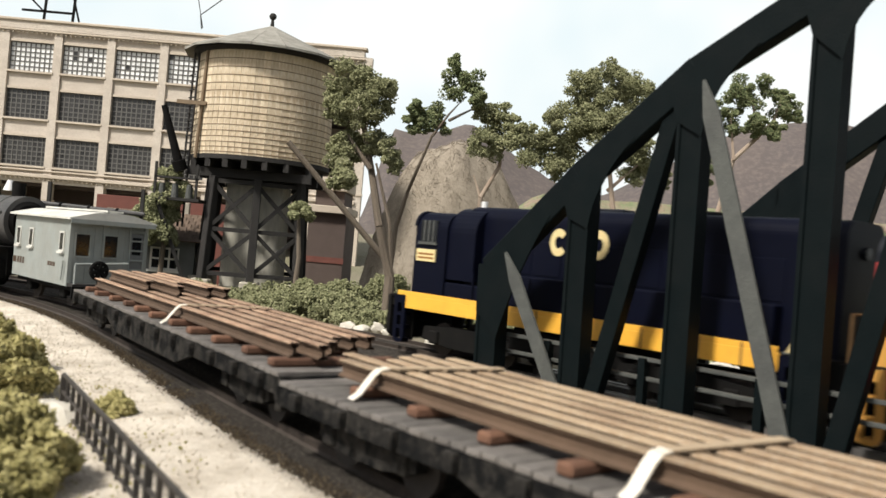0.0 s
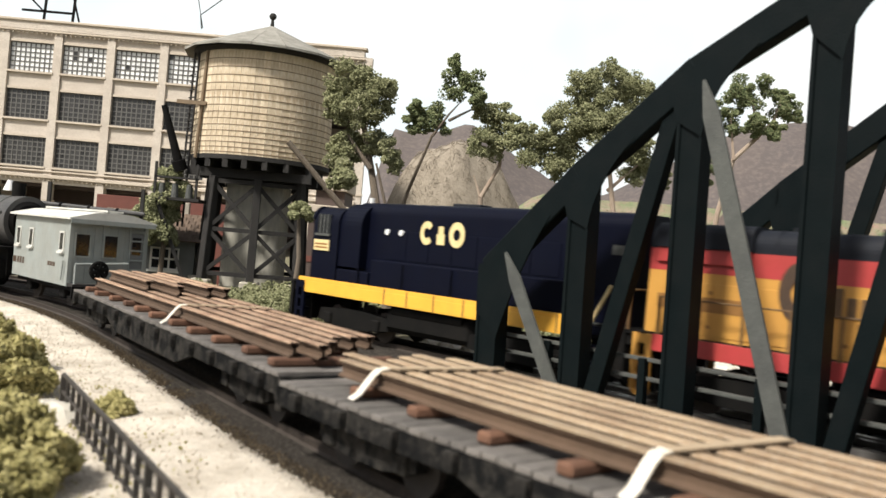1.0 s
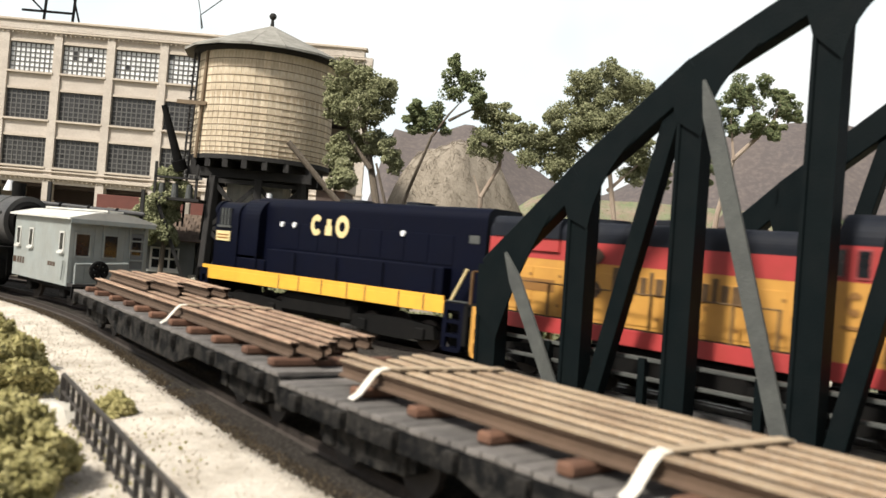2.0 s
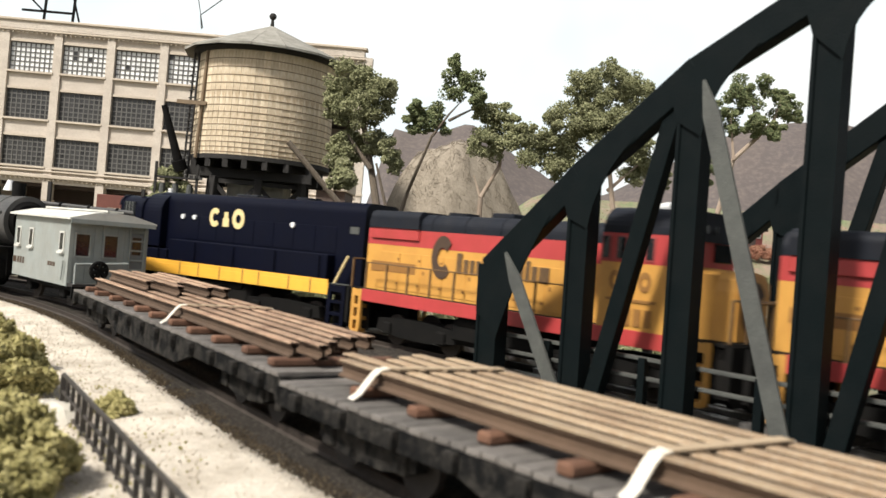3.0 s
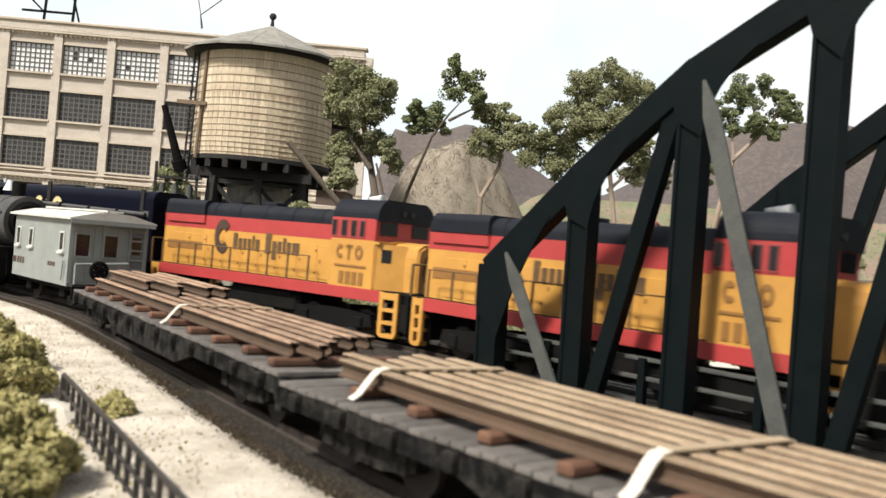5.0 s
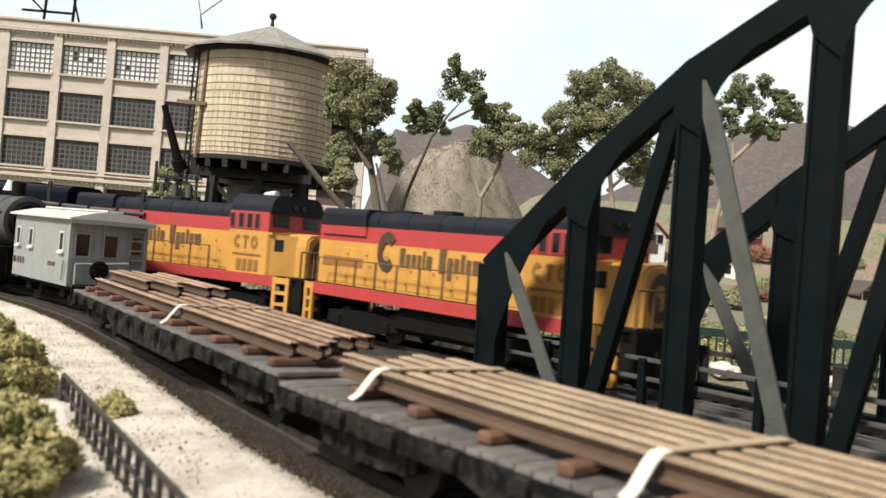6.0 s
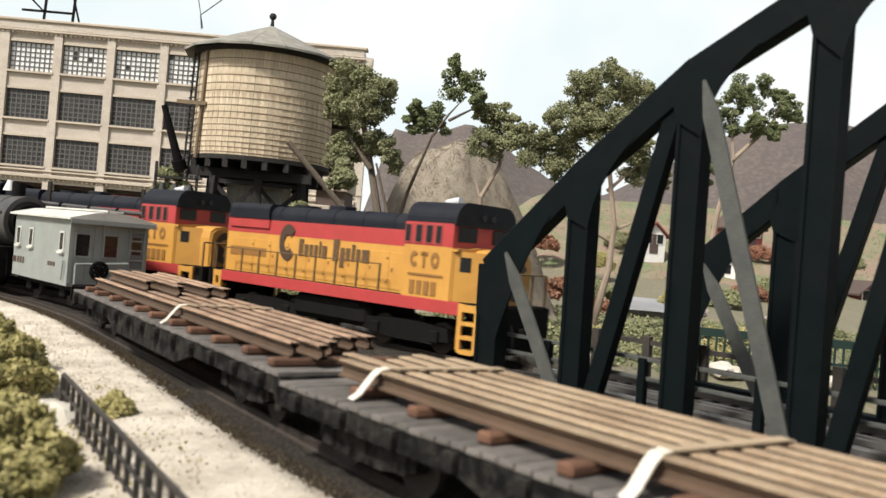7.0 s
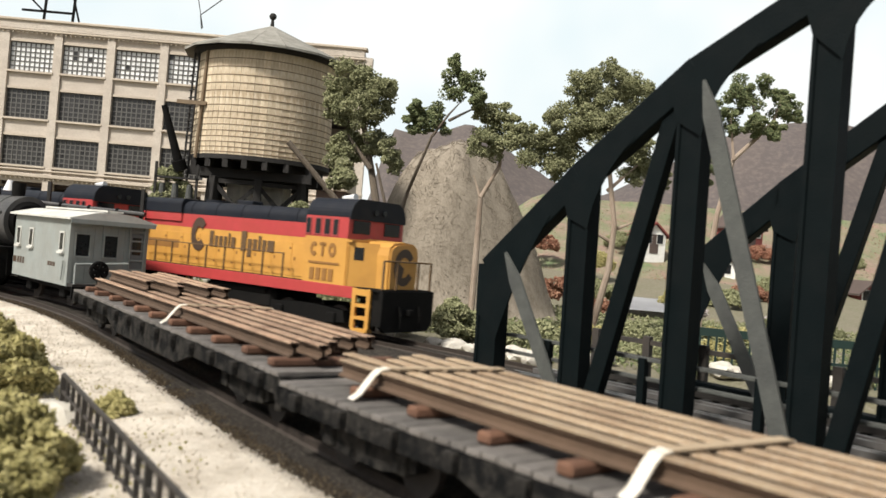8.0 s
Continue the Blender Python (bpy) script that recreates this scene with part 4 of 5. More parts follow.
    for a, wd in ((0.0, 0.35), (0.45, 0.2), (0.72, 0.2), (1.0, 0.2)):
        part("marking", B(-w - 0.022, -w - 0.012, 2.75 - a - wd, 2.75 - a, 1.3, 1.55), "marking", t)
    for a, wd in ((0.0, 0.2), (0.25, 0.2), (0.5, 0.2)):
        part("marking", B(-w - 0.022, -w - 0.012, -0.9 - a - wd, -0.9 - a, 1.42, 1.58), "marking", t)
    part("grab_rail", C((-w - 0.1, -L + 0.35, 1.0), (-w - 0.1, -L + 0.25, 1.7), 0.035, n=8), "caboose", t)
    part("underframe", B(-1.2, 1.2, -L, L, 0.62, 0.85), "black", t)
    for v in (-1.7, 1.7):
        part("wheelset", cyl(cyl(cyl(bmesh.new(), (-0.79, v, 0.45), (-0.66, v, 0.45), 0.45, n=20), (0.66, v, 0.45), (0.79, v, 0.45), 0.45, n=20), (-0.8, v, 0.45), (0.8, v, 0.45), 0.08), "railtop", t)
        for u in (-1.0, 1.0):
            part("journal_box", B(u - 0.15, u + 0.15, v - 0.25, v + 0.25, 0.3, 0.7, 0.04), "black", t)
    for u in (-1, 1):
        part("step", B(u * 1.25 - 0.12, u * 1.25 + 0.12, -L - 0.45, -L, 0.4, 0.46), "black", t)
        part("step_side", B(u * 1.38 - 0.03, u * 1.38 + 0.03, -L - 0.45, -L - 0.38, 0.4, 0.84), "black", t)


caboose()


# ---- steam engine ahead of the caboose ----
def steam_engine():
    x, y, a = siding(-15.0)
    t = thing("steam_locomotive", P(x, y, 0, math.degrees(a) + 180), "dirty dark grey steam locomotive coupled ahead of the caboose", "locomotive")
    part("boiler", C((0, -4.6, 2.9), (0, 4.5, 2.9), 1.05, n=40), "boiler", t, smooth=False)
    for v in (-3.5, -1.8, 0.2, 2.0, 3.6):
        part("boiler_band", C((0, v - 0.05, 2.9), (0, v + 0.05, 2.9), 1.075, n=40), "bridge_grey", t)
    for u in (-1.06, 1.06):
        part("boiler_rail", C((u, -4.4, 3.25), (u, 4.3, 3.25), 0.035, n=8), "bridge_grey", t)
        part("air_tank", C((u * 1.1, -2.8, 1.5), (u * 1.1, 0.6, 1.5), 0.26, n=16), "black", t)
        part("cylinder", C((u, 3.1, 0.95), (u, 4.5, 0.95), 0.42, n=18), "black", t)
    for v in (0.4, 1.4, 2.4):
        part("sand_pipe", limb(bmesh.new(), [(0, 1.4, 4.0), (-0.8, (1.4 + v) / 2, 3.65), (-1.08, v, 2.9), (-1.1, v, 1.9)], 0.04, 0.04, 6), "bridge_grey", t)
    part("smokebox_door", C((0, 4.5, 2.9), (0, 4.62, 2.9), 0.85, 0.7, n=32), "black", t)
    part("steam_dome", C((0, -1.0, 3.7), (0, -1.0, 4.5), 0.5, 0.42, n=20), "black", t)
    part("sand_dome", C((0, 1.4, 3.7), (0, 1.4, 4.35), 0.45, 0.38, n=20), "black", t)
    part("chimney", C((0, 3.6, 3.6), (0, 3.6, 4.5), 0.24, 0.28, n=20), "black", t)
    part("bell", C((0, 2.9, 4.15), (0, 2.9, 4.6), 0.26, 0.1, n=14), "lampglass", t, "small bright metal bell")
    part("running_board", B(-1.45, 1.45, -4.6, 4.6, 1.75, 1.85), "black", t)
    part("cab", B(-1.4, 1.4, -6.4, -4.6, 1.2, 4.0, 0.05), "black", t)
    part("frame", B(-0.8, 0.8, -6.2, 4.6, 0.7, 1.75), "black", t)
    for v in (-3.8, -2.1, -0.4, 1.3):
        part("driving_wheel", cyl(cyl(bmesh.new(), (-0.85, v, 0.75), (-0.7, v, 0.75), 0.75, n=24), (0.7, v, 0.75), (0.85, v, 0.75), 0.75, n=24), "black", t)
    part("rod", B(-1.0, -0.9, -3.9, 1.4, 0.7, 0.85), "railtop", t)


steam_engine()


# ---- water tower ----
TX, TY, TZ = -10.35, 46.5, 0.25


def water_tower():
    t = thing("water_tower", P(TX, TY, TZ), "tan wooden water tower, grey conical roof, dark timber legs", "water tower")
    z0, z1, r0, r1 = 6.85, 12.3, 3.70, 3.62
    part("tank_core", C((0, 0, z0), (0, 0, z1), r0 - 0.09, r1 - 0.09, n=64), "stave_gap", t)
    cols = 62
    wd = 2 * math.pi * (r0 + r1) / 2 / cols
    for i in range(cols):
        e = random.uniform(-0.010, 0.006)
        bm = B(-wd / 2 + random.uniform(0.002, 0.010), wd / 2 - random.uniform(0.002, 0.010), -r0 - e, -r0 + 0.10, z0 - 0.06 + random.uniform(-0.04, 0.03), z1, 0.010)
        for v in bm.verts:
            if v.co.z > 10:
                v.co.y += r0 - r1
        part("stave", bm, "stave", t, m=pose(0, 0, 0, 0, 0, 360 * i / cols))
    z, k = z0 + 0.12, 0
    while z < z1 - 0.2:
        rr = r0 + (r1 - r0) * (z - z0) / (z1 - z0) + 0.022
        bm = bmesh.new()
        n = 62
        for i in range(n):
            a0, a1 = 2 * math.pi * i / n, 2 * math.pi * (i + 1) / n
            vs = [bm.verts.new((math.cos(a) * rr, math.sin(a) * rr, z + d)) for a, d in ((a0, -0.021), (a1, -0.021), (a1, 0.021), (a0, 0.021))]
            bm.faces.new(vs)
        bmesh.ops.remove_doubles(bm, verts=bm.verts, dist=0.001)
        bmesh.ops.solidify(bm, geom=bm.faces[:], thickness=0.025)
        part("hoop", bm, "hoop", t)
        z += 0.25 + 0.014 * k
        k += 1
    # conical roof of wedge panels
    re, zr, za = 4.45, 12.42, 14.35
    n = 16
    me = bmesh.new()
    a = math.pi / n * 0.985
    vs = [me.verts.new(q) for q in ((-math.sin(a) * re, -math.cos(a) * re, zr), (math.sin(a) * re, -math.cos(a) * re, zr), (0, 0, za), (-math.sin(a) * re, -math.cos(a) * re, zr - 0.12), (math.sin(a) * re, -math.cos(a) * re, zr - 0.12), (0, 0, za - 0.12))]
    for f in ((0, 1, 2), (3, 5, 4), (0, 3, 4, 1), (1, 4, 5, 2), (0, 2, 5, 3)):
        me.faces.new([vs[k] for k in f])
    bmesh.ops.recalc_face_normals(me, faces=me.faces)
    me = finish("roof_panel", me, "tank_roof")
    for k in range(n):
        shared("roof_panel", me, t, pose(0, 0, 0, 0, 0, 360 * (k + 0.5) / n))
    part("eave_ring", C((0, 0, zr - 0.24), (0, 0, zr - 0.04), 3.78, 3.95, n=48), "oldwood", t)
    fin = part("finial", C((0, 0, za - 0.1), (0, 0, za + 0.35), 0.12, 0.07, n=14), "oldwood", t)
    bm = bmesh.new()
    bmesh.ops.create_icosphere(bm, subdivisions=2, radius=0.2, matrix=Matrix.Translation((0, 0, za + 0.5)))
    part("finial_ball", bm, "oldwood", fin, smooth=True)
    # deck and joists
    part("tank_floor", C((0, 0, 6.62), (0, 0, 6.85), 3.72, n=48), "oldwood", t)
    for k in range(7):
        v = -3 + k
        hw = math.sqrt(max(0.3, 3.7 ** 2 - v * v))
        part("joist", B(v - 0.14, v + 0.14, -hw, hw, 6.2, 6.62), "oldwood", t)
    for v in (-2.2, 0, 2.2):
        part("girder", B(-3.2, 3.2, v - 0.2, v + 0.2, 5.75, 6.2), "oldwood", t)
    # legs and braces
    legs = [(-2.2, -2.2), (2.2, -2.2), (2.2, 2.2), (-2.2, 2.2), (0, -2.5), (0, 2.5), (-2.5, 0), (2.5, 0)]
    rot = Matrix.Rotation(radians(12), 3, "Z")
    feet = []
    for u, v in legs:
        c = rot @ Vector((u, v, 0))
        f = c * 1.1
        feet.append((c, f))
        part("leg", beam(bmesh.new(), (f.x, f.y, 0.45), (c.x, c.y, 5.75), 0.42, 0.42, 0.03), "oldwood", t)
        part("footing", B(f.x - 0.45, f.x + 0.45, f.y - 0.45, f.y + 0.45, -0.6, 0.45, 0.06), "concrete", t)
    order = [0, 4, 1, 7, 2, 5, 3, 6]
    for a, b in zip(order, order[1:] + order[:1]):
        (c0, f0), (c1, f1) = feet[a], feet[b]

        def at(c, f, k):
            p = f.lerp(c, k)
            return (p.x, p.y, 0.45 + 5.3 * k)
        for k0, k1 in ((0.06, 0.48), (0.5, 0.94)):
            part("cross_brace", beam(bmesh.new(), at(c0, f0, k0), at(c1, f1, k1), 0.2, 0.2), "oldwood", t)
            part("cross_brace", beam(bmesh.new(), at(c1, f1, k0), at(c0, f0, k1), 0.2, 0.2), "oldwood", t)
        for k in (0.06, 0.49, 0.96):
            part("girt", beam(bmesh.new(), at(c0, f0, k), at(c1, f1, k), 0.16, 0.22), "oldwood", t)
    part("valve_house", B(-1.4, 1.6, -1.2, 1.2, 0.0, 5.6, 0.05), "frostbox", t, "grey planked frost box")
    # ladder and pipes on the side
    lad = part("ladder", cyl(bmesh.new(), (-3.72, -1.6, 3.0), (-3.55, -1.6, 12.2), 0.06, n=8), "oldwood", t)
    part("ladder_rail", cyl(bmesh.new(), (-3.35, -2.0, 3.0), (-3.2, -2.0, 12.2), 0.06, n=8), "oldwood", lad)
    for k in range(22):
        z = 3.4 + k * 0.4
        part("rung", cyl(bmesh.new(), (-3.70, -1.6, z), (-3.33, -2.0, z), 0.035, n=6), "oldwood", lad)
    part("down_pipe", cyl(bmesh.new(), (-2.75, -2.75, 6.6), (-2.6, -2.6, 12.2), 0.09, n=10), "hoop", t)
    part("pipe_bracket", B(-3.9, -2.4, -2.9, -2.7, 9.3, 9.5), "hoop", t)
    # spout
    sp = part("spout", cyl(bmesh.new(), (-3.6, -2.6, 6.2), (-4.45, -3.1, 9.1), 0.24, 0.15, n=16), "black", t, "black iron filling spout, raised")
    part("spout_collar", cyl(bmesh.new(), (-3.5, -2.5, 5.9), (-3.65, -2.65, 6.4), 0.35, n=16), "black", sp)
    pl = part("platform", B(-4.6, -2.2, -3.4, -1.2, 4.3, 4.45), "oldwood", t)
    for u, v in ((-4.5, -3.3), (-2.4, -3.3), (-4.5, -1.3)):
        part("platform_post", B(u - 0.06, u + 0.06, v - 0.06, v + 0.06, 4.4, 6.2), "oldwood", pl)
    part("platform_rail", B(-4.55, -2.3, -3.36, -3.26, 5.4, 5.5), "oldwood", pl)
    part("platform_strut", beam(bmesh.new(), (-4.4, -3.2, 4.3), (-2.9, -2.6, 0.3), 0.18, 0.18), "oldwood", pl)
    for u, v, z in ((-4.2, -3.1, 4.45), (-3.5, -3.2, 4.45), (-2.8, -3.1, 4.45)):
        part("valve", cyl(bmesh.new(), (u, v, z), (u, v, z + 0.7), 0.2, 0.14, n=10), "bridge_grey", pl)
    # light pole propped against the tank
    pole = new("timber_pole", finish("timber_pole", cyl(bmesh.new(), (0.4, 0, -0.6), (-4.9, -1.0, 4.9), 0.16, 0.14, n=10), "bark"))
    pole.matrix_basis = P(-3.2, 43.2, 3.0)
    tagged(pole, "grey-brown timber pole leaning towards the water tank", "pole")


water_tower()


# ---- factory ----
def factory():
    Y, X0 = 80.0, -43.4
    t = thing("factory_building", P(X0, Y, 0), "buff brick four-storey factory with large steel-framed windows", "factory")
    W, bay, ww = 34.45, 4.98, 4.2
    nb = 7
    tops = [19.2, 14.78, 10.36]
    wh = 2.72
    xs = [1.22 + k * bay for k in range(nb)]
    # piers, spandrels and bands are separate solid pieces that leave real openings
    edges = [0.0] + [v for x in xs for v in (x, x + ww)] + [W]
    for k in range(nb + 1):
        a, b = edges[2 * k], edges[2 * k + 1]
        part("pier", B(a, b, -0.22, 0.6, 4.6, 20.45), "brick", t)
    for x in xs:
        for z0, z1 in ((19.2, 20.45), (14.78, 19.2 - wh), (10.36, 14.78 - wh), (6.1, 10.36 - wh)):
            part("spandrel", B(x - 0.02, x + ww + 0.02, 0.0, 0.55, z0, z1), "brick", t)
        for z in tops:
            part("sill", B(x - 0.1, x + ww + 0.1, -0.30, 0.1, z - wh - 0.18, z - wh), "stone", t)
            part("lintel", B(x - 0.06, x + ww + 0.06, -0.10, 0.1, z, z + 0.22), "stone", t)
    part("belt_course", B(-0.3, W + 0.3, -0.45, 0.0, 6.55, 6.9, 0.05), "stone", t)
    part("belt_course", B(-0.2, W + 0.2, -0.35, 0.0, 7.15, 7.3, 0.03), "stone", t)
    part("parapet", B(-0.05, W + 0.05, -0.28, 0.7, 20.4, 21.1), "brick", t)
    part("coping", B(-0.3, W + 0.3, -0.45, 0.8, 21.1, 21.35, 0.05), "stone", t)
    part("cornice", B(-0.2, W + 0.2, -0.42, -0.2, 20.15, 20.33, 0.04), "stone", t)
    me = finish("dentil", B(-0.07, 0.07, -0.33, -0.2, 19.98, 20.15), "stone")
    for k in range(int(W / 0.45)):
        shared("dentil", me, t, P(0.2 + k * 0.45, 0))
    me = finish("dentil", B(-0.07, 0.07, -0.33, -0.2, 6.38, 6.55), "stone")
    for k in range(int(W / 0.45)):
        shared("dentil", me, t, P(0.2 + k * 0.45, 0))
    part("ground_floor", B(0.5, W - 0.5, 7.0, 7.3, -1.0, 6.1), "brownwall", t)
    for k in range(nb + 1):
        a = edges[2 * k]
        part("ground_pier", B(a, edges[2 * k + 1], -0.2, 0.9, -1.0, 4.6), "stone", t)
    part("side_wall", B(-0.0, 0.5, 0.6, 8.5, -1, 21.0), "brick", t)
    # white here is bright light on the wall, put in as colour
    part("side_wall", B(W - 0.5, W, 0.6, 8.5, -1, 21.0), "white", t, "end wall coloured white as if sunlit")
    part("back_wall", B(0.5, W - 0.5, 8.0, 8.5, -1, 21.0), "brick", t)
    part("roof", B(0.5, W - 0.5, 0.7, 8.0, 20.1, 20.4), "brownwall", t)
    for z in (6.1, 10.4, 14.9):
        part("floor_slab", B(0.5, W - 0.5, 1.0, 8.0, z - 0.3, z), "brownwall", t)
    nx, nz = 9, 6
    pw, ph = ww / nx, wh / nz
    dark = finish("pane", B(0.03, pw - 0.03, 0.20, 0.22, 0.03, ph - 0.03), "pane")
    sky_pane = finish("pane", B(0.03, pw - 0.03, 0.20, 0.22, 0.03, ph - 0.03), "pane_sky")
    bar_v = finish("glazing_bar", B(-0.055, 0.055, 0.15, 0.27, 0.05, wh - 0.05), "sash")
    bar_h = finish("glazing_bar", B(0.05, ww - 0.05, 0.145, 0.275, -0.05, 0.05), "sash")
    rg = random.Random(9)
    for j, z in enumerate(tops):
        for x in xs[:5]:
            wd = part("window", ring(0, ww, 0, wh, 0.08, 0.14, 0.28), "sash", t, "dark steel-framed factory window", m=P(x, 0, z - wh))
            for k in range(1, nx):
                shared("glazing_bar", bar_v, wd, P(k * pw, 0, 0))
            for k in range(1, nz):
                shared("glazing_bar", bar_h, wd, P(0, 0, k * ph))
            for a in range(nx):
                for b in range(nz):
                    # top storey takes the panes with the sky's brightness in their colour
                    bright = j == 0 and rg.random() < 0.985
                    shared("pane", sky_pane if bright else dark, wd, P(a * pw, 0, b * ph))
    for u in (2.6, 5.4):
        part("roof_frame_post", beam(bmesh.new(), (u, 3, 20.3), (u + 0.2, 3, 24.6), 0.2, 0.2), "black", t)
    part("cable", limb(bmesh.new(), [(18.9, 0.3, 21.9), (18.7, 0.3, 23.2), (22.6, 0.3, 26.5)], 0.05, 0.05, 6), "oldwood", t)
    part("cable", limb(bmesh.new(), [(19.0, 0.3, 22.0), (18.3, 0.3, 25.0), (18.8, 0.3, 27)], 0.04, 0.04, 6), "oldwood", t)
    part("roof_frame_beam", beam(bmesh.new(), (0.5, 3, 22.9), (5.6, 3, 22.9), 0.2, 0.2), "black", t)
    part("roof_frame_brace", beam(bmesh.new(), (2.6, 3, 22.9), (0.9, 3, 24.4), 0.15, 0.15), "black", t)
    part("roof_frame_brace", beam(bmesh.new(), (5.4, 3, 24.5), (6.2, 3, 21.9), 0.15, 0.15), "black", t)


factory()


# ---- hills, valley, mound ----
def ridge_height(x):
    """Height of the far skyline by place across the valley."""
    z = 23.3 + 2.5 * math.exp(-((x - 3) / 4) ** 2) - 8.5 * math.exp(-((x - 24) / 13) ** 2) + 7.3 * smooth01((x - 34) / 26) - 20 * smooth01((-10 - x) / 5)
    return z + 0.5 * noise.noise((x * 0.2, 0, 5))


def build_sky():
    """The painted sky behind the layout: pale, brightly lit, faintly blue with thin cloud."""
    m = bpy.data.materials.new("sky_backdrop")
    m.use_nodes = True
    n, l = m.node_tree.nodes, m.node_tree.links
    n.remove(n["Principled BSDF"])
    em = n.new("ShaderNodeEmission")
    co, tx, cr = n.new("ShaderNodeTexCoord"), n.new("ShaderNodeTexNoise"), n.new("ShaderNodeValToRGB")
    tx.inputs["Scale"].default_value, tx.inputs["Detail"].default_value = 1.4, 3
    cr.color_ramp.elements[0].color, cr.color_ramp.elements[1].color = (0.74, 0.86, 0.90, 1), (0.96, 0.98, 0.96, 1)
    cr.color_ramp.elements[0].position, cr.color_ramp.elements[1].position = 0.35, 0.6
    l.new(co.outputs["Object"], tx.inputs["Vector"])
    l.new(tx.outputs["Fac"], cr.inputs[0])
    l.new(cr.outputs[0], em.inputs[0])
    l.new(em.outputs[0], n["Material Output"].inputs[0])
    em.inputs[1].default_value = 0.95
    M["sky"] = m
    bm = bmesh.new()
    cols = []
    for i in range(41):
        a = radians(-62 + 124 * i / 40)
        cols.append([bm.verts.new((230 * math.sin(a), 230 * math.cos(a), z)) for z in (-6, 60, 130)])
    for a, b in zip(cols, cols[1:]):
        for k in range(2):
            bm.faces.new((a[k], b[k], b[k + 1], a[k + 1]))
    tagged(part("backdrop_sky", bm, "sky", smooth=True), "pale blue-white sky backdrop", "sky", kind="structure")


build_sky()


def build_hills():
    bm = bmesh.new()
    xs = [-16 + 1.5 * i for i in range(100)]
    rows = []
    for k in range(14):
        v = k / 13
        y = 112 + 38 * v
        rows.append([bm.verts.new((x, y + 2 * noise.noise((x * 0.1, v * 3, 1)), 4.0 + (ridge_height(x) - 4) * smooth01(v) + (0.6 * noise.noise((x * 0.25, v * 6, 2)) if 0 < k < 13 else 0))) for x in xs])
    rows.append([bm.verts.new((x, 190, -1)) for x in xs])
    for a, b in zip(rows, rows[1:]):
        for i in range(len(xs) - 1):
            bm.faces.new((a[i], a[i + 1], b[i + 1], b[i]))
    tagged(part("backdrop_hills", bm, "hill", smooth=True), "grey-brown wooded hills behind the valley", "hills", kind="structure")
    bm = bmesh.new()
    xs = [2 + 1.5 * i for i in range(70)]
    rows = []
    for k in range(12):
        v = k / 11
        rows.append([bm.verts.new((x, 62 + 50 * v, -0.45 + 12 * max(0.0, (v - 0.35) / 0.65) ** 1.2 * smooth01((x + 1) / 14) + 0.4 * noise.noise((x * 0.12, v * 4, 8)))) for x in xs])
    for a, b in zip(rows, rows[1:]):
        for i in range(len(xs) - 1):
            bm.faces.new((a[i], a[i + 1], b[i + 1], b[i]))
    tagged(part("backdrop_fields", bm, "field", smooth=True), "green and russet fields rising to the hills", "fields", kind="structure")


build_hills()


def field_scrub(leaf, count, seed, label):
    """Loose tufts in drifts over the rising fields."""
    nr = np.random.default_rng(seed)
    pts = []
    while len(pts) < count:
        x, v = nr.uniform(5, 60), nr.uniform(0.0, 1.0)
        if noise.noise((x * 0.16, v * 9, seed)) > 0.02 + 0.22 * nr.uniform(-1, 1):
            z = -0.45 + 12 * max(0.0, (v - 0.35) / 0.65) ** 1.2 * smooth01((x + 1) / 14) + 0.4 * noise.noise((x * 0.12, v * 4, 8))
            pts.append((x, 62 + 50 * v, z + nr.uniform(-0.05, 0.1)))
    tagged(crumbs("field_scrub", pts, nr.uniform(0.06, 0.15, count), leaf, rng=nr), label, "scrub", kind="stuff")


field_scrub("leaf_olive", 3000, 31, "olive-green scrub in drifts over the fields")
field_scrub("leaf_rust", 1500, 32, "russet scrub in drifts over the fields")
field_scrub("twig", 1500, 33, "grey-brown dead scrub in drifts over the fields")


def farm_house(x, y, z, w, d, h, rz, wall, roof, label):
    t = thing("farm_house", P(x, y, z, rz), label, "house", "houses in the valley")
    part("wall", prism_of([(-w / 2, -1.5), (w / 2, -1.5), (w / 2, h), (0, h + w * 0.45), (-w / 2, h)], -d / 2, d / 2), wall, t)
    for u in (-1, 1):
        part("roof", prism_of([(u * (w / 2 + 0.4), h - 0.25), (u * (w / 2 + 0.4), h - 0.05), (0, h + w * 0.45 + 0.28), (0, h + w * 0.45 + 0.06)], -d / 2 - 0.4, d / 2 + 0.4), roof, t)
    for u in (-w * 0.25, w * 0.25):
        wd = part("window", B(u - 0.45, u + 0.45, -d / 2 - 0.06, -d / 2, h * 0.35, h * 0.35 + 1.2), "white", t)
        part("pane", B(u - 0.34, u + 0.34, -d / 2 - 0.08, -d / 2 - 0.05, h * 0.35 + 0.1, h * 0.35 + 1.1), "glass", wd)
    part("door", B(-0.5, 0.5, -d / 2 - 0.06, -d / 2, -0.5, 1.6), "brownwall", t)


farm_house(22.6, 95, 5.2, 2.7, 3.6, 1.5, 12, "white", "redroof", "small white gabled farmhouse with a dull red roof")
farm_house(30.6, 93, 2.6, 3.2, 4, 1.4, -25, "white", "brownwall", "white farmhouse with a brown roof")
farm_house(34.5, 100, 7.0, 3.4, 4, 1.7, 30, "redroof", "brownwall", "red wooden barn on the slope")
farm_house(43.5, 88, 1.2, 2.4, 3, 1.2, 10, "redroof", "brownwall", "small red shed with a brown roof")

# road and river strip in the valley
bm = bmesh.new()
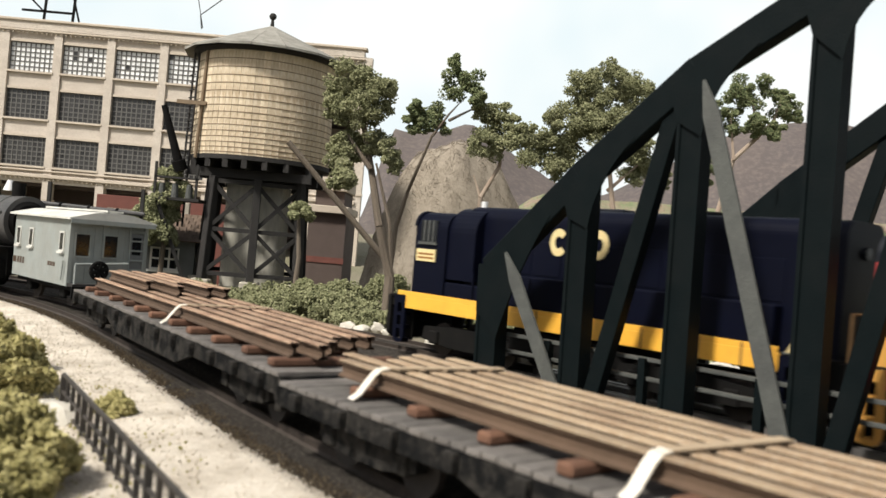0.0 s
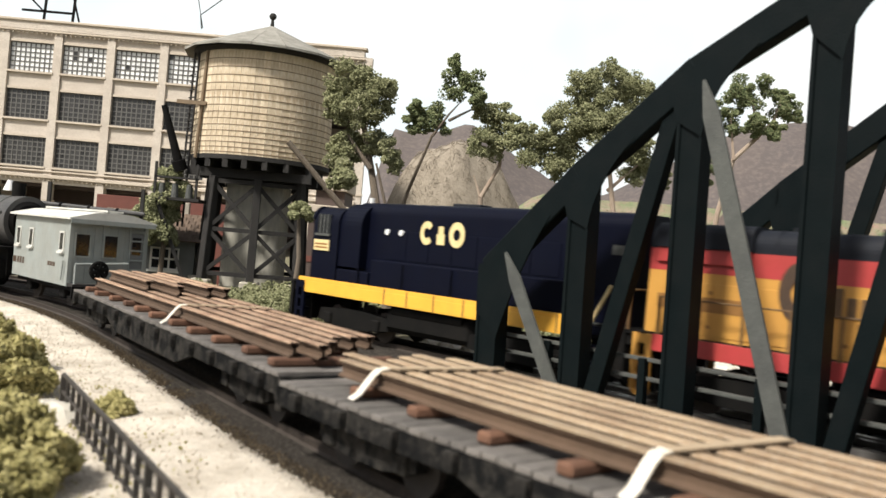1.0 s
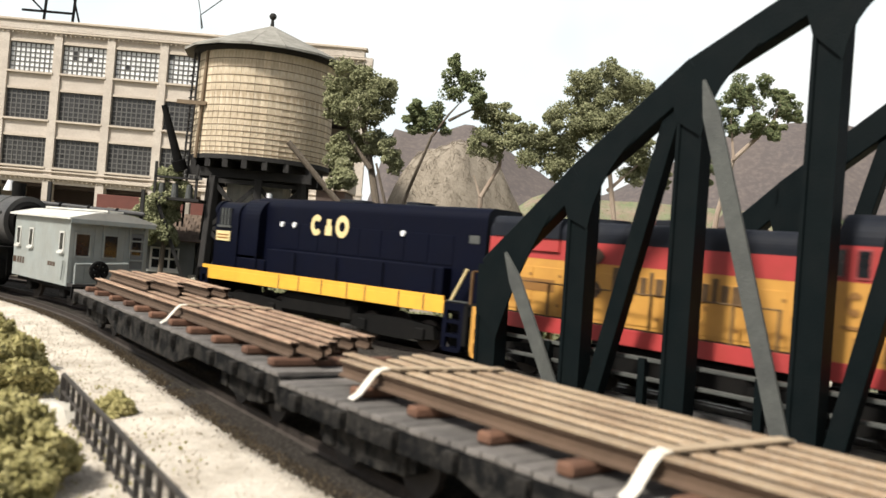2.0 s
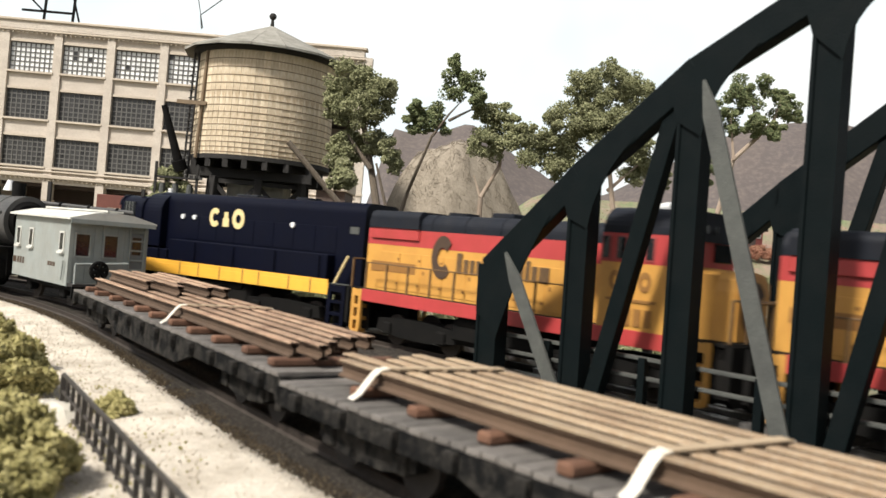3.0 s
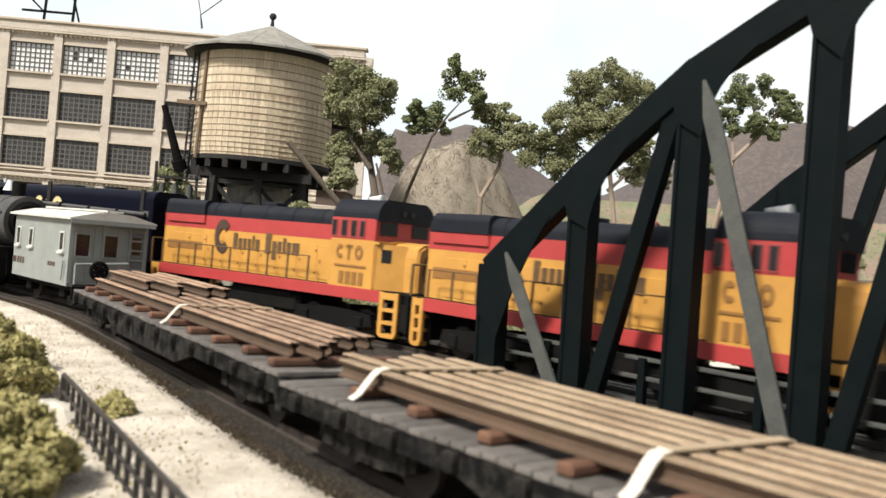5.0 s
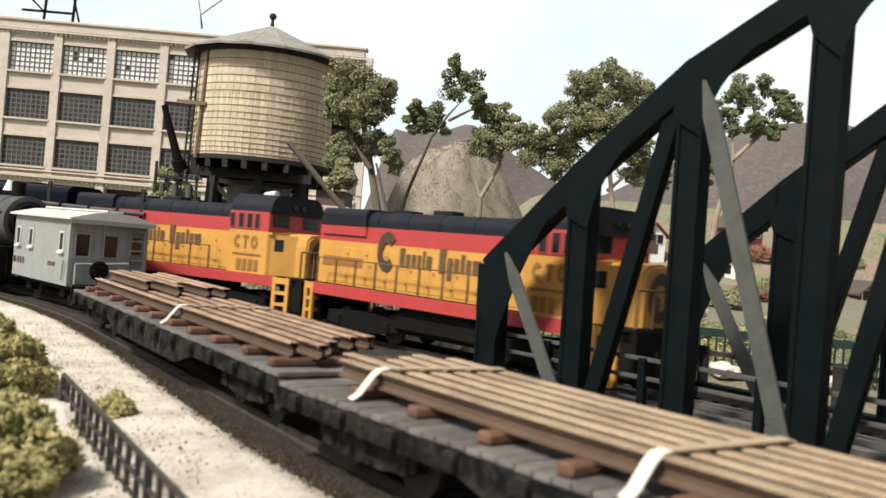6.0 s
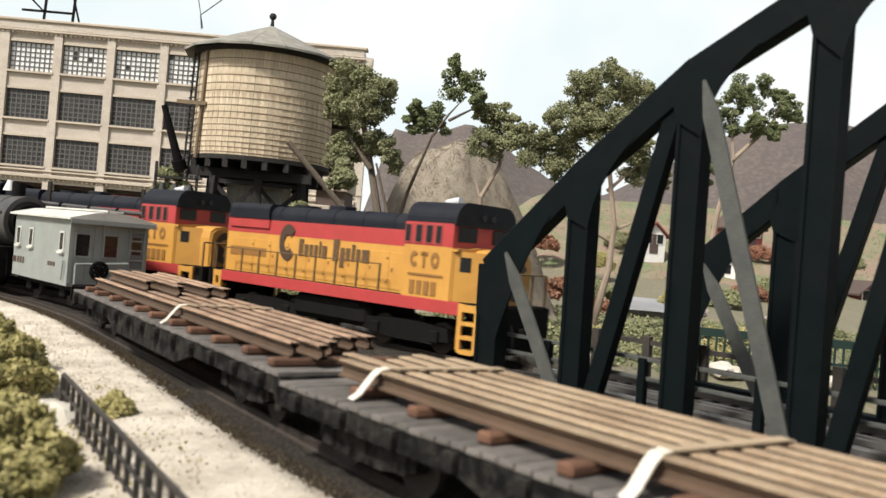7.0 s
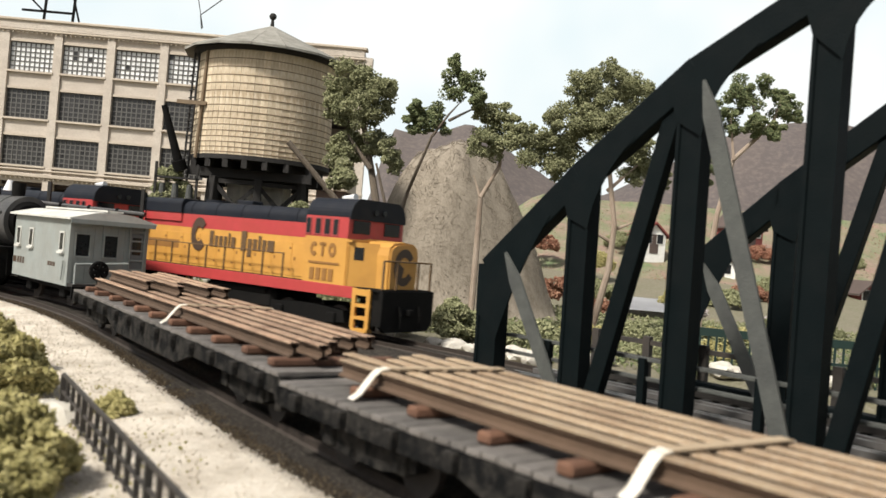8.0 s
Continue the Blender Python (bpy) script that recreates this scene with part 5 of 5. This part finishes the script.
bm.faces.new([bm.verts.new(q) for q in ((12.9, 60, 0.15), (16.6, 60, 0.15), (25.0, 90, 0.75), (20.0, 90, 0.75))])
bmesh.ops.solidify(bm, geom=bm.faces[:], thickness=0.2)
tagged(part("road", bm, "roadgrey"), "pale grey lane across the valley", "road", kind="structure")

# mound of bare grey-brown brush
MX, MY = 0.2, 53.0


def mound_h(x, y):
    d = math.hypot((x - MX) / (5.3 if x < MX else 7.4), (y - MY) / 6.0)
    k = max(0.0, 1 - d ** 2.2)
    return 10.4 * k ** (0.7 if x < MX else 0.7 + 0.5 * smooth01((x - MX) / 3)) + (0.5 * noise.noise((x * 0.5, y * 0.5, 1)) + 0.28 * noise.noise((x * 1.7, y * 1.7, 5))) * (k > 0) - 0.5


bm = bmesh.new()
gx = [[bm.verts.new((MX - 6 + 0.5 * i, MY - 7 + 0.5 * j, mound_h(MX - 6 + 0.5 * i, MY - 7 + 0.5 * j))) for i in range(33)] for j in range(29)]
for a, b in zip(gx, gx[1:]):
    for i in range(32):
        bm.faces.new((a[i], a[i + 1], b[i + 1], b[i]))
mound = tagged(part("brush_mound", bm, "mound", smooth=True), "steep mound covered with dry grey-brown brush", "mound", kind="structure")
nr = np.random.default_rng(11)
pts = []
for _ in range(42000):
    x, y = MX + nr.uniform(-5.4, 7.7), MY + nr.uniform(-6.5, 3)
    z = mound_h(x, y)
    if z > -0.3:
        pts.append((x, y, z + nr.uniform(-0.02, 0.012)))
tagged(crumbs("dry_brush", pts, nr.uniform(0.018, 0.044, len(pts)), "twig", rng=nr), "dry twiggy brush covering the mound", "brush", kind="stuff")


# ---- trees ----
def tree(x, y, z, trunk, limbs, blobs, leaf, bark, label, seed, size=(0.05, 0.15), per=150, r=0.28):
    nr = np.random.default_rng(seed)
    t = thing("tree", P(x, y, z), label, "tree", "trees behind the track")
    part("trunk", limb(bmesh.new(), trunk, r, r * 0.4), bark, t)
    for l in limbs:
        part("limb", limb(bmesh.new(), l, r * 0.5, r * 0.18, 6), bark, t)
    p = clumps(blobs, nr, per)
    crumbs("crown", p, nr.uniform(*size, len(p)), leaf, t, rng=nr)


def blob_tree(y, lumps, trunk, limbs, leaf, bark, label, seed, r=0.2):
    """A tree whose lines and lumps are given across (x, z) at depth y, with some scatter in depth."""
    nr = random.Random(seed)
    x0 = trunk[0][0]
    place = lambda line: [(x - x0, nr.uniform(-0.4, 0.4) if k else 0, z) for k, (x, z) in enumerate(line)]
    tree(x0, y, 0, [(0, 0, -0.8)] + place(trunk), [place(l) for l in limbs], [(x - x0, nr.uniform(-0.6, 0.6), z, rx * 1.05, rz * 1.08) for x, z, rx, rz in lumps], leaf, bark, label, seed, (0.03, 0.09), 170, r)


K1 = 36 / 42


def nearer(line, k=K1):
    return [(x * k, 3.35 + (z - 3.35) * k, *(r * k for r in rest)) for x, z, *rest in line]


blob_tree(36, nearer([(-4.71, 11.0, 1.53, 1.12), (-5.73, 9.94, 1.12, 1.0), (-4.33, 9.92, 1.25, 1.0), (-3.3, 10.85, 0.45, 0.45), (-4.5, 8.2, 1.4, 0.85), (-3.0, 7.7, 0.7, 0.85), (-5.55, 7.8, 0.75, 0.75), (-5.2, 6.5, 0.73, 0.9)]),
          nearer([(-2.5, 1.7), (-3.2, 4.1), (-3.9, 6.9), (-4.6, 9.6)]), [nearer([(-2.3, 0.0), (-2.7, 4.2), (-3.65, 7.2)]), nearer([(-3.9, 6.9), (-5.2, 8.5)])], "leaf_olive", "bark", "olive-green tree with a forked brown trunk", 1, 0.26)
K2 = 39 / 46
blob_tree(39, nearer([(-1.28, 10.2, 0.92, 0.92), (-2.15, 10.75, 0.4, 0.65), (-2.1, 10.0, 0.5, 0.5), (0.38, 12.3, 0.92, 1.07), (-0.2, 13.3, 0.4, 0.45), (1.2, 11.4, 0.5, 0.45)], K2),
          nearer([(-2.76, 1.8), (-2.66, 4.3), (-2.2, 6.2), (-1.1, 9.3)], K2), [nearer([(-1.1, 9.3), (-0.3, 10.5), (0.25, 11.3)], K2), nearer([(-0.3, 10.2), (1.3, 11.2)], K2)], "leaf", "bark", "thin tree with two dark green tufts", 2, 0.15)
blob_tree(39, nearer([(2.3, 10.4, 1.22, 0.95), (3.2, 9.4, 1.07, 0.8), (2.0, 8.9, 0.92, 0.92), (1.5, 10.9, 0.5, 0.5), (3.9, 9.8, 0.55, 0.55)], K2),
          nearer([(1.8, 4.1), (1.77, 6.2), (2.65, 8.0), (2.7, 9.4)], K2), [nearer([(1.77, 6.2), (1.3, 7.4)], K2)], "leaf_olive", "palebark", "pale-barked tree with a full green crown", 3, 0.16)
blob_tree(44, [(8.14, 12.8, 1.61, 1.0), (6.76, 11.8, 1.0, 1.17), (9.4, 11.9, 1.31, 0.9), (5.76, 9.8, 1.46, 1.17), (4.5, 8.8, 1.31, 1.0), (7.5, 10.3, 1.75, 1.23), (5.64, 7.9, 1.0, 0.9), (9.7, 8.55, 0.93, 1.3), (10.8, 7.8, 0.65, 0.9), (9.0, 9.95, 1.3, 1.17)],
          [(8.07, 0.2), (8.57, 2.9), (8.66, 5.2), (8.2, 8.1), (8.05, 10.5)], [[(8.6, 4.4), (7.2, 5.0)], [(8.66, 5.0), (9.7, 5.5)], [(8.2, 8), (6, 9.6)], [(8.2, 7), (9.8, 8.6)]], "leaf_olive", "palebark", "broad olive-green tree with a pale trunk", 4, 0.22)
blob_tree(42, [(14.4, 12.2, 0.78, 0.95), (13.6, 11.1, 0.73, 1.12), (16.3, 11.6, 0.67, 0.78), (16.0, 12.4, 0.56, 0.35), (14.65, 10.6, 0.56, 0.56), (15.8, 10.5, 0.45, 0.4), (12.8, 8.6, 0.56, 1.12)],
          [(12.9, 1.0), (13.35, 6.1), (13.95, 8.95), (15.0, 10.1), (15.8, 11.0), (16.05, 12.0)], [[(13.9, 8.9), (13.7, 11)], [(15, 10.0), (14.4, 12)]], "leaf", "palebark", "leaning pale-barked tree with sparse green tufts", 5, 0.17)


# ---- bushes and rocks ----
def bush(x, y, z, rx, rz, leaf, label, seed, per=130, size=(0.03, 0.09), lumps=9):
    nr = np.random.default_rng(seed)
    p = []
    for _ in range(int(8 + lumps * rx * rz)):
        d = nr.normal(size=3)
        d /= np.linalg.norm(d)
        c = np.array([d[0] * rx * 0.8, d[1] * rx * 0.8, rz * 0.35 + abs(d[2]) * rz * 0.55 - 0.1])
        q = nr.normal(size=(per, 3))
        q /= np.linalg.norm(q, axis=1)[:, None]
        p.append(c + q * (nr.uniform(0.6, 1.05, per) * nr.uniform(0.28, 0.46) * min(1.0, rx))[:, None] * np.array([1, 1, 0.85]))
    p = np.concatenate(p)
    ob = crumbs("bush", p, nr.uniform(*size, len(p)), leaf, m=P(x, y, z), rng=nr)
    tagged(ob, label, "bush", "bushes along the tracks")


seed = 100
for x, y, r, h in ((-11.8, 41, 1.3, 1.1), (-10.3, 40.2, 1.2, 0.9), (-8.6, 39.4, 1.4, 1.0), (-7.2, 38.8, 1.3, 1.0), (-5.7, 38.2, 1.4, 1.2), (-4.4, 38.6, 1.3, 1.3), (-5.9, 40, 1.3, 1.5), (-3.4, 39.5, 1.2, 1.0), (-13, 42, 1.2, 1.2), (-9.4, 41.5, 1.2, 1.1), (-2.5, 41.5, 1.3, 2.4), (-11.4, 39.6, 1.1, 0.9), (-12.3, 40.6, 1.0, 1.1), (-10.6, 38.8, 1.0, 0.8), (-6.6, 40.8, 1.2, 1.7), (-4.6, 40.9, 1.2, 1.9), (-3.2, 37.6, 1.0, 0.7), (-8.0, 40.9, 1.0, 1.4), (-2.7, 35.4, 0.8, 0.9), (-1.6, 35.0, 0.8, 1.1), (-3.6, 36.2, 0.9, 1.0)):
    seed += 1
    bush(x, y, -0.4, r, h, "leaf_olive", "low olive-green shrub on the embankment", seed, 110, (0.04, 0.11))
for x, y, z, r, h in ((-14.9, 44.0, 2.4, 1.0, 1.8), (-15.8, 44.3, 2.2, 1.0, 1.6), (-14.6, 44.0, 4.4, 0.95, 1.5), (-14.9, 44.4, 3.5, 1.0, 1.5), (0.6, 34.6, -0.2, 0.8, 2.0), (1.6, 35.2, -0.2, 0.9, 1.5), (-14.5, 44.3, 5.9, 0.6, 1.0), (-15.3, 44.5, 3.9, 0.9, 1.2), (-13.8, 44.3, 4.8, 0.7, 1.2), (-15.9, 44.6, 3.5, 0.7, 0.9), (-7.2, 42.0, 4.4, 0.65, 1.0)):
    seed += 1
    bush(x, y, z - 0.4, r, h, "leaf_olive", "dense olive-green shrub by the water tower", seed, 140, (0.04, 0.12))
for x, y, r, h in ((2.6, 34.5, 1.0, 1.5), (4.2, 36.5, 1.5, 1.4), (6.6, 38, 1.6, 1.3), (9.0, 40, 1.8, 1.6), (12.5, 42, 1.8, 1.5), (15.5, 44, 2.0, 1.6), (6.0, 33, 1.2, 1.0), (8.8, 34, 1.4, 1.1), (11.5, 36, 1.4, 1.2), (18.5, 47, 2.2, 2.0), (22, 50, 2.2, 2.0)):
    seed += 1
    bush(x, y, ground_height(x, y) - 0.1, r, h * 0.7, "leaf_dry" if seed % 3 == 0 else "leaf_olive", "olive-green shrub beside the bridge", seed, 110, (0.05, 0.13))
for x, y, z, r, h, leaf in ((11.2, 60, 0.2, 1.2, 1.2, "leaf_rust"), (18.5, 62, 0.3, 1.2, 1.0, "leaf_pale"), (12, 66, 0.4, 2.0, 2.2, "leaf_olive"), (20, 70, 0.6, 2.0, 1.8, "leaf_dry"), (25, 74, 0.6, 2.2, 2.0, "leaf_olive"), (29, 80, 1.0, 2.2, 2.0, "leaf_rust"), (8.5, 62, 0.6, 1.6, 2.0, "leaf_rust"), (33, 84, 1.6, 2.4, 2.4, "leaf_olive"), (38, 86, 2, 2.4, 2.2, "leaf_dry"), (27, 92, 4, 2.2, 2.2, "leaf_olive"), (20, 96, 5.2, 2.2, 2.4, "leaf_olive"), (36, 97, 5, 2.4, 2.4, "leaf_rust"), (24, 60, -0.2, 1.7, 1.3, "leaf_pale"), (15, 84, 2.5, 2.2, 2.6, "leaf_dry"), (10, 90, 4.2, 2.4, 2.4, "leaf_rust"), (6.5, 80, 3.0, 2.4, 2.6, "leaf_olive"), (42, 94, 3.6, 2.6, 2.4, "leaf_dry"), (46, 98, 5, 2.6, 2.6, "leaf_olive")):
    seed += 1
    bush(x, y, z - 0.6, r, h, leaf, {"leaf_rust": "russet shrub in the valley", "leaf_pale": "pale flowering shrub in the valley", "leaf_olive": "olive-green shrub in the valley", "leaf_dry": "dry yellow-green shrub in the valley"}[leaf], seed, 70, (0.07, 0.17))
# close bushes by the iron fence
for x, y, z, r, h in ((-8.25, 16.6, -0.4, 0.75, 1.4), (-9.9, 19.2, -0.4, 0.9, 1.3), (-12.4, 22.6, -0.4, 0.9, 1.1), (-9.0, 17.2, -0.4, 0.9, 1.65), (-5.6, 11.3, -0.5, 0.85, 1.35), (-6.6, 12.6, -0.5, 0.9, 1.2), (-4.9, 9.6, -0.6, 0.8, 1.2), (-3.9, 8.9, -0.7, 0.6, 0.9), (-4.6, 8.4, -0.6, 0.6, 1.1), (-5.75, 15.6, -0.35, 0.33, 0.6)):
    seed += 1
    bush(x, y, z, r, h, "leaf_dry", "yellow-green shrub beside the iron fence", seed, 330, (0.03, 0.085), 11)
# low undergrowth over the open ground
nr = np.random.default_rng(77)
for leaf, count, x0, x1, y0, y1, big in (("leaf_olive", 9000, 2, 34, 31, 62, 0.16), ("leaf", 6000, 2, 30, 30, 58, 0.14), ("leaf_olive", 6000, -14, 0, 37, 46, 0.12), ("leaf_dry", 2500, -9, -3, 8, 20, 0.05)):
    pts = []
    while len(pts) < count:
        x, y = nr.uniform(x0, x1), nr.uniform(y0, y1)
        if noise.noise((x * 0.35, y * 0.35, 4)) > -0.1 + 0.4 * nr.uniform(-1, 1):
            pts.append((x, y, ground_height(x, y) + nr.uniform(0, 0.25)))
    tagged(crumbs("undergrowth", pts, nr.uniform(big * 0.3, big, count), leaf, rng=nr), "low scrubby undergrowth on the earth", "undergrowth", kind="stuff")


def rock(x, y, z, r, seed):
    nr = random.Random(seed)
    bm = bmesh.new()
    bmesh.ops.create_icosphere(bm, subdivisions=2, radius=r)
    for v in bm.verts:
        v.co *= 1 + 0.35 * noise.noise(v.co * 2.2 / r + Vector((seed, 0, 0)))
        v.co.z *= 0.62
    tagged(part("rock", bm, "rock", m=P(x, y, z, nr.uniform(0, 360))), "pale whitish rock beside the track", "rock", "pale rocks by the line")


rock(-6.7, 15.2, -0.45, 0.7, 91)
rock(-7.2, 15.9, -0.5, 0.6, 92)
for i, (x, y, r) in enumerate(((-3.6, 35.2, 0.42), (-3.0, 34.6, 0.35), (-2.5, 35.0, 0.45), (-1.9, 34.4, 0.3), (0.0, 32.2, 0.4), (0.7, 31.6, 0.5), (1.3, 31.3, 0.35), (2.9, 29.4, 0.45), (3.4, 29.0, 0.5), (2.8, 30.2, 0.4), (4.6, 28.6, 0.4), (10.3, 30.4, 0.5), (10.7, 30.2, 0.42), (10.2, 30.0, 0.4), (14.2, 30.2, 0.45), (14.6, 30.4, 0.35), (6.2, 31.0, 0.4), (5.3, 30.2, 0.45))):
    rock(x, y, ground_height(x, y) + 0.15 + (0.1 if x > 2 else 0), r, i)

# pale ballast shoulder beside the siding; it comes closer to the rails towards the caboose
def path_line(s):
    x, y, a = siding(s)
    d = 0.42 * (1 - smooth01((s - 3) / 13))
    return x + math.cos(a) * d, y + math.sin(a) * d, a


# rail-side edge drawn along the shadow line; dark gravel beyond acts as shade
bm = bmesh.new()
sweep(bm, path_line, -22, 30, 0.5, [(-6.2, -0.62), (-4.8, -0.36), (-3.4, -0.25), (-2.5, -0.17), (-2.0, -0.135), (-1.72, -0.15), (-1.58, -0.4)])
tagged(part("ballast_path", bm, "ballast", smooth=True), "pale sandy ballast path beside the siding", "path", kind="structure")
pts = []
nr = np.random.default_rng(21)
for _ in range(12000):
    s, u = nr.uniform(-12, 26), nr.uniform(-4.9, -1.65)
    x, y, a = path_line(s)
    pts.append((x + math.cos(a) * u, y + math.sin(a) * u, -0.135 - 0.075 * abs(u + 2.0) + nr.uniform(-0.02, 0.02)))
tagged(crumbs("ballast_stones", pts, nr.uniform(0.012, 0.034, len(pts)), "ballast", rng=nr, flat=0.8), "loose pale ballast stones", "stones", kind="stuff")

# weeds toned dark along that edge, to soften the painted shadow
pts = []
for _ in range(16000):
    s, u = nr.uniform(-12, 28), -1.60 + nr.normal() * 0.13
    x, y, a = path_line(s)
    if noise.noise((s * 0.9, u, 2)) > -0.25:
        pts.append((x + math.cos(a) * u, y + math.sin(a) * u, -0.15 + abs(nr.normal()) * 0.03))
tagged(crumbs("trackside_weeds", pts, nr.uniform(0.008, 0.026, len(pts)), "weed", rng=nr), "dry brown weeds along the ends of the ties", "weeds", kind="stuff")


# ---- iron fence ----
def fence():
    p0, p1 = Vector((-6.85, 15.9, 0)), Vector((-1.1, 7.0, 0))
    d = p1 - p0
    t = thing("iron_fence", P(p0.x, p0.y, -0.35, math.degrees(math.atan2(d.y, d.x))), "dark rusty iron picket fence by the ballast path", "fence")
    L = d.length
    for z in (0.10, 0.38, 0.68):
        part("rail", B(0, L, -0.028, 0.028, z, z + (0.075 if z > 0.5 else 0.05), 0.008), "fence", t)
    n = int(L / 0.52)
    for k in range(n + 1):
        u = k * L / n
        post = k % 4 == 0
        e = 0.042 if post else 0.03
        part("post" if post else "picket", B(u - e, u + e, -e - 0.004, e + 0.004, 0, 0.72), "fence", t)


fence()


# ---- shed, walls and pieces behind ----
def shed():
    t = thing("station_shed", P(-16.0, 47.5, 0.3, 8), "small grey shed with a brown shingle roof and a white window", "shed")
    part("wall", B(-2.6, 2.4, -1.8, 1.8, -0.5, 2.2), "shedwall", t)
    part("roof_base", prism_of([(-2.3, 2.15), (2.3, 2.15), (0, 3.6)], -3.0, 2.9), "shingle", t, m=pose(0, 0, 0, 0, 0, 90))
    me = finish("shingle", B(-0.17, 0.17, -0.02, 0.34, 0.0, 0.05), "shingle")
    for j in range(8):
        for i in range(15):
            shared("shingle", me, t, P(-2.75 + i * 0.38 + (0.19 if j % 2 else 0), -2.35 + j * 0.29, 2.16 + j * 0.183, 0, 32))
    w = part("window", B(0.1, 1.6, -1.88, -1.80, 0.55, 1.75), "white", t, "white framed window")
    for u in (0.22, 0.69, 1.16):
        for v in (0.65, 1.2):
            part("pane", B(u, u + 0.36, -1.90, -1.87, v, v + 0.45), "glass", w)
    part("window_sill", B(0.0, 1.7, -2.0, -1.8, 0.42, 0.54), "white", t)
    part("chimney", B(1.3, 1.65, 0.0, 0.4, 2.6, 4.3, 0.03), "concrete", t, "pale chimney")


shed()


def shrub_trunk(x, y, z0, z1):
    tagged(part("shrub_trunk", limb(bmesh.new(), [(0, 0, z0), (0.15, 0, (z0 + z1) / 2), (-0.1, 0.1, z1)], 0.16, 0.08, 8), "bark", m=P(x, y, 0)), "thin brown trunk of a shrub by the water tower", "trunk")


shrub_trunk(-14.6, 44.2, -0.5, 6.0)
shrub_trunk(-7.2, 42.0, -0.5, 4.8)


def pipe_rack():
    """Dark pipes on posts behind the caboose."""
    t = thing("pipe_rack", P(-17.0, 36.2, 0, 1), "dark iron pipes on thin posts behind the caboose", "pipe rack")
    for z, r in ((3.44, 0.07), (3.76, 0.10)):
        part("pipe", C((-0.6, 0, z), (4.2, 0, z - 0.12), r, n=10), "boiler", t)
        for u in (0.6, 1.8, 3.0):
            part("flange", C((u, 0, z - 0.015 - u * 0.025), (u + 0.08, 0, z - 0.017 - u * 0.025), r + 0.05, n=10), "black", t)
    for u in (0.02, 4.0):
        part("post", B(u - 0.07, u + 0.07, 0.14, 0.28, -0.5, 4.7), "oldwood", t)
        part("cross_arm", B(u - 0.05, u + 0.05, -0.2, 0.2, 3.22, 3.34), "oldwood", t)


pipe_rack()


def green_railing():
    t = thing("green_railing", P(9.0, 31.5, 0, -6), "dark green iron railing beyond the bridge", "railing")
    for z in (0.95, 0.3):
        part("bar", B(0, 9, -0.05, 0.05, z, z + 0.3 if z > 0.5 else z + 0.1), "green_paint", t)
    me = finish("baluster", B(-0.035, 0.035, -0.035, 0.035, -2.6, 1.0), "green_paint")
    for k in range(30):
        shared("baluster", me, t, P(0.15 + k * 0.3, 0))


green_railing()
tagged(part("brick_wall", B(-4.5, 4.0, 0, 0.5, -0.5, 4.9, 0.03), "redbrick", m=P(-18.5, 56, 0)), "dark red brick wall behind the shed", "wall", kind="structure")


def annex():
    t = thing("loading_dock", P(-6.1, 58, 0), "brown loading dock building with a pale flat roof edge", "building")
    part("wall", B(-3.2, -0.65, 0, 6, -0.5, 5.0), "brownwall", t)
    part("roof_edge", B(-3.6, -0.5, -0.5, 6, 5.0, 5.5, 0.04), "stone", t)
    part("upper_wall", B(-3.0, -1.0, 1.0, 6, 5.5, 6.6), "brownwall", t)
    part("upper_edge", B(-3.3, -0.8, 0.6, 6, 6.6, 7.5, 0.04), "stone", t)
    part("base_band", B(-3.25, -0.6, -0.06, 0, 1.6, 2.0), "redbrick", t)


annex()
motions()
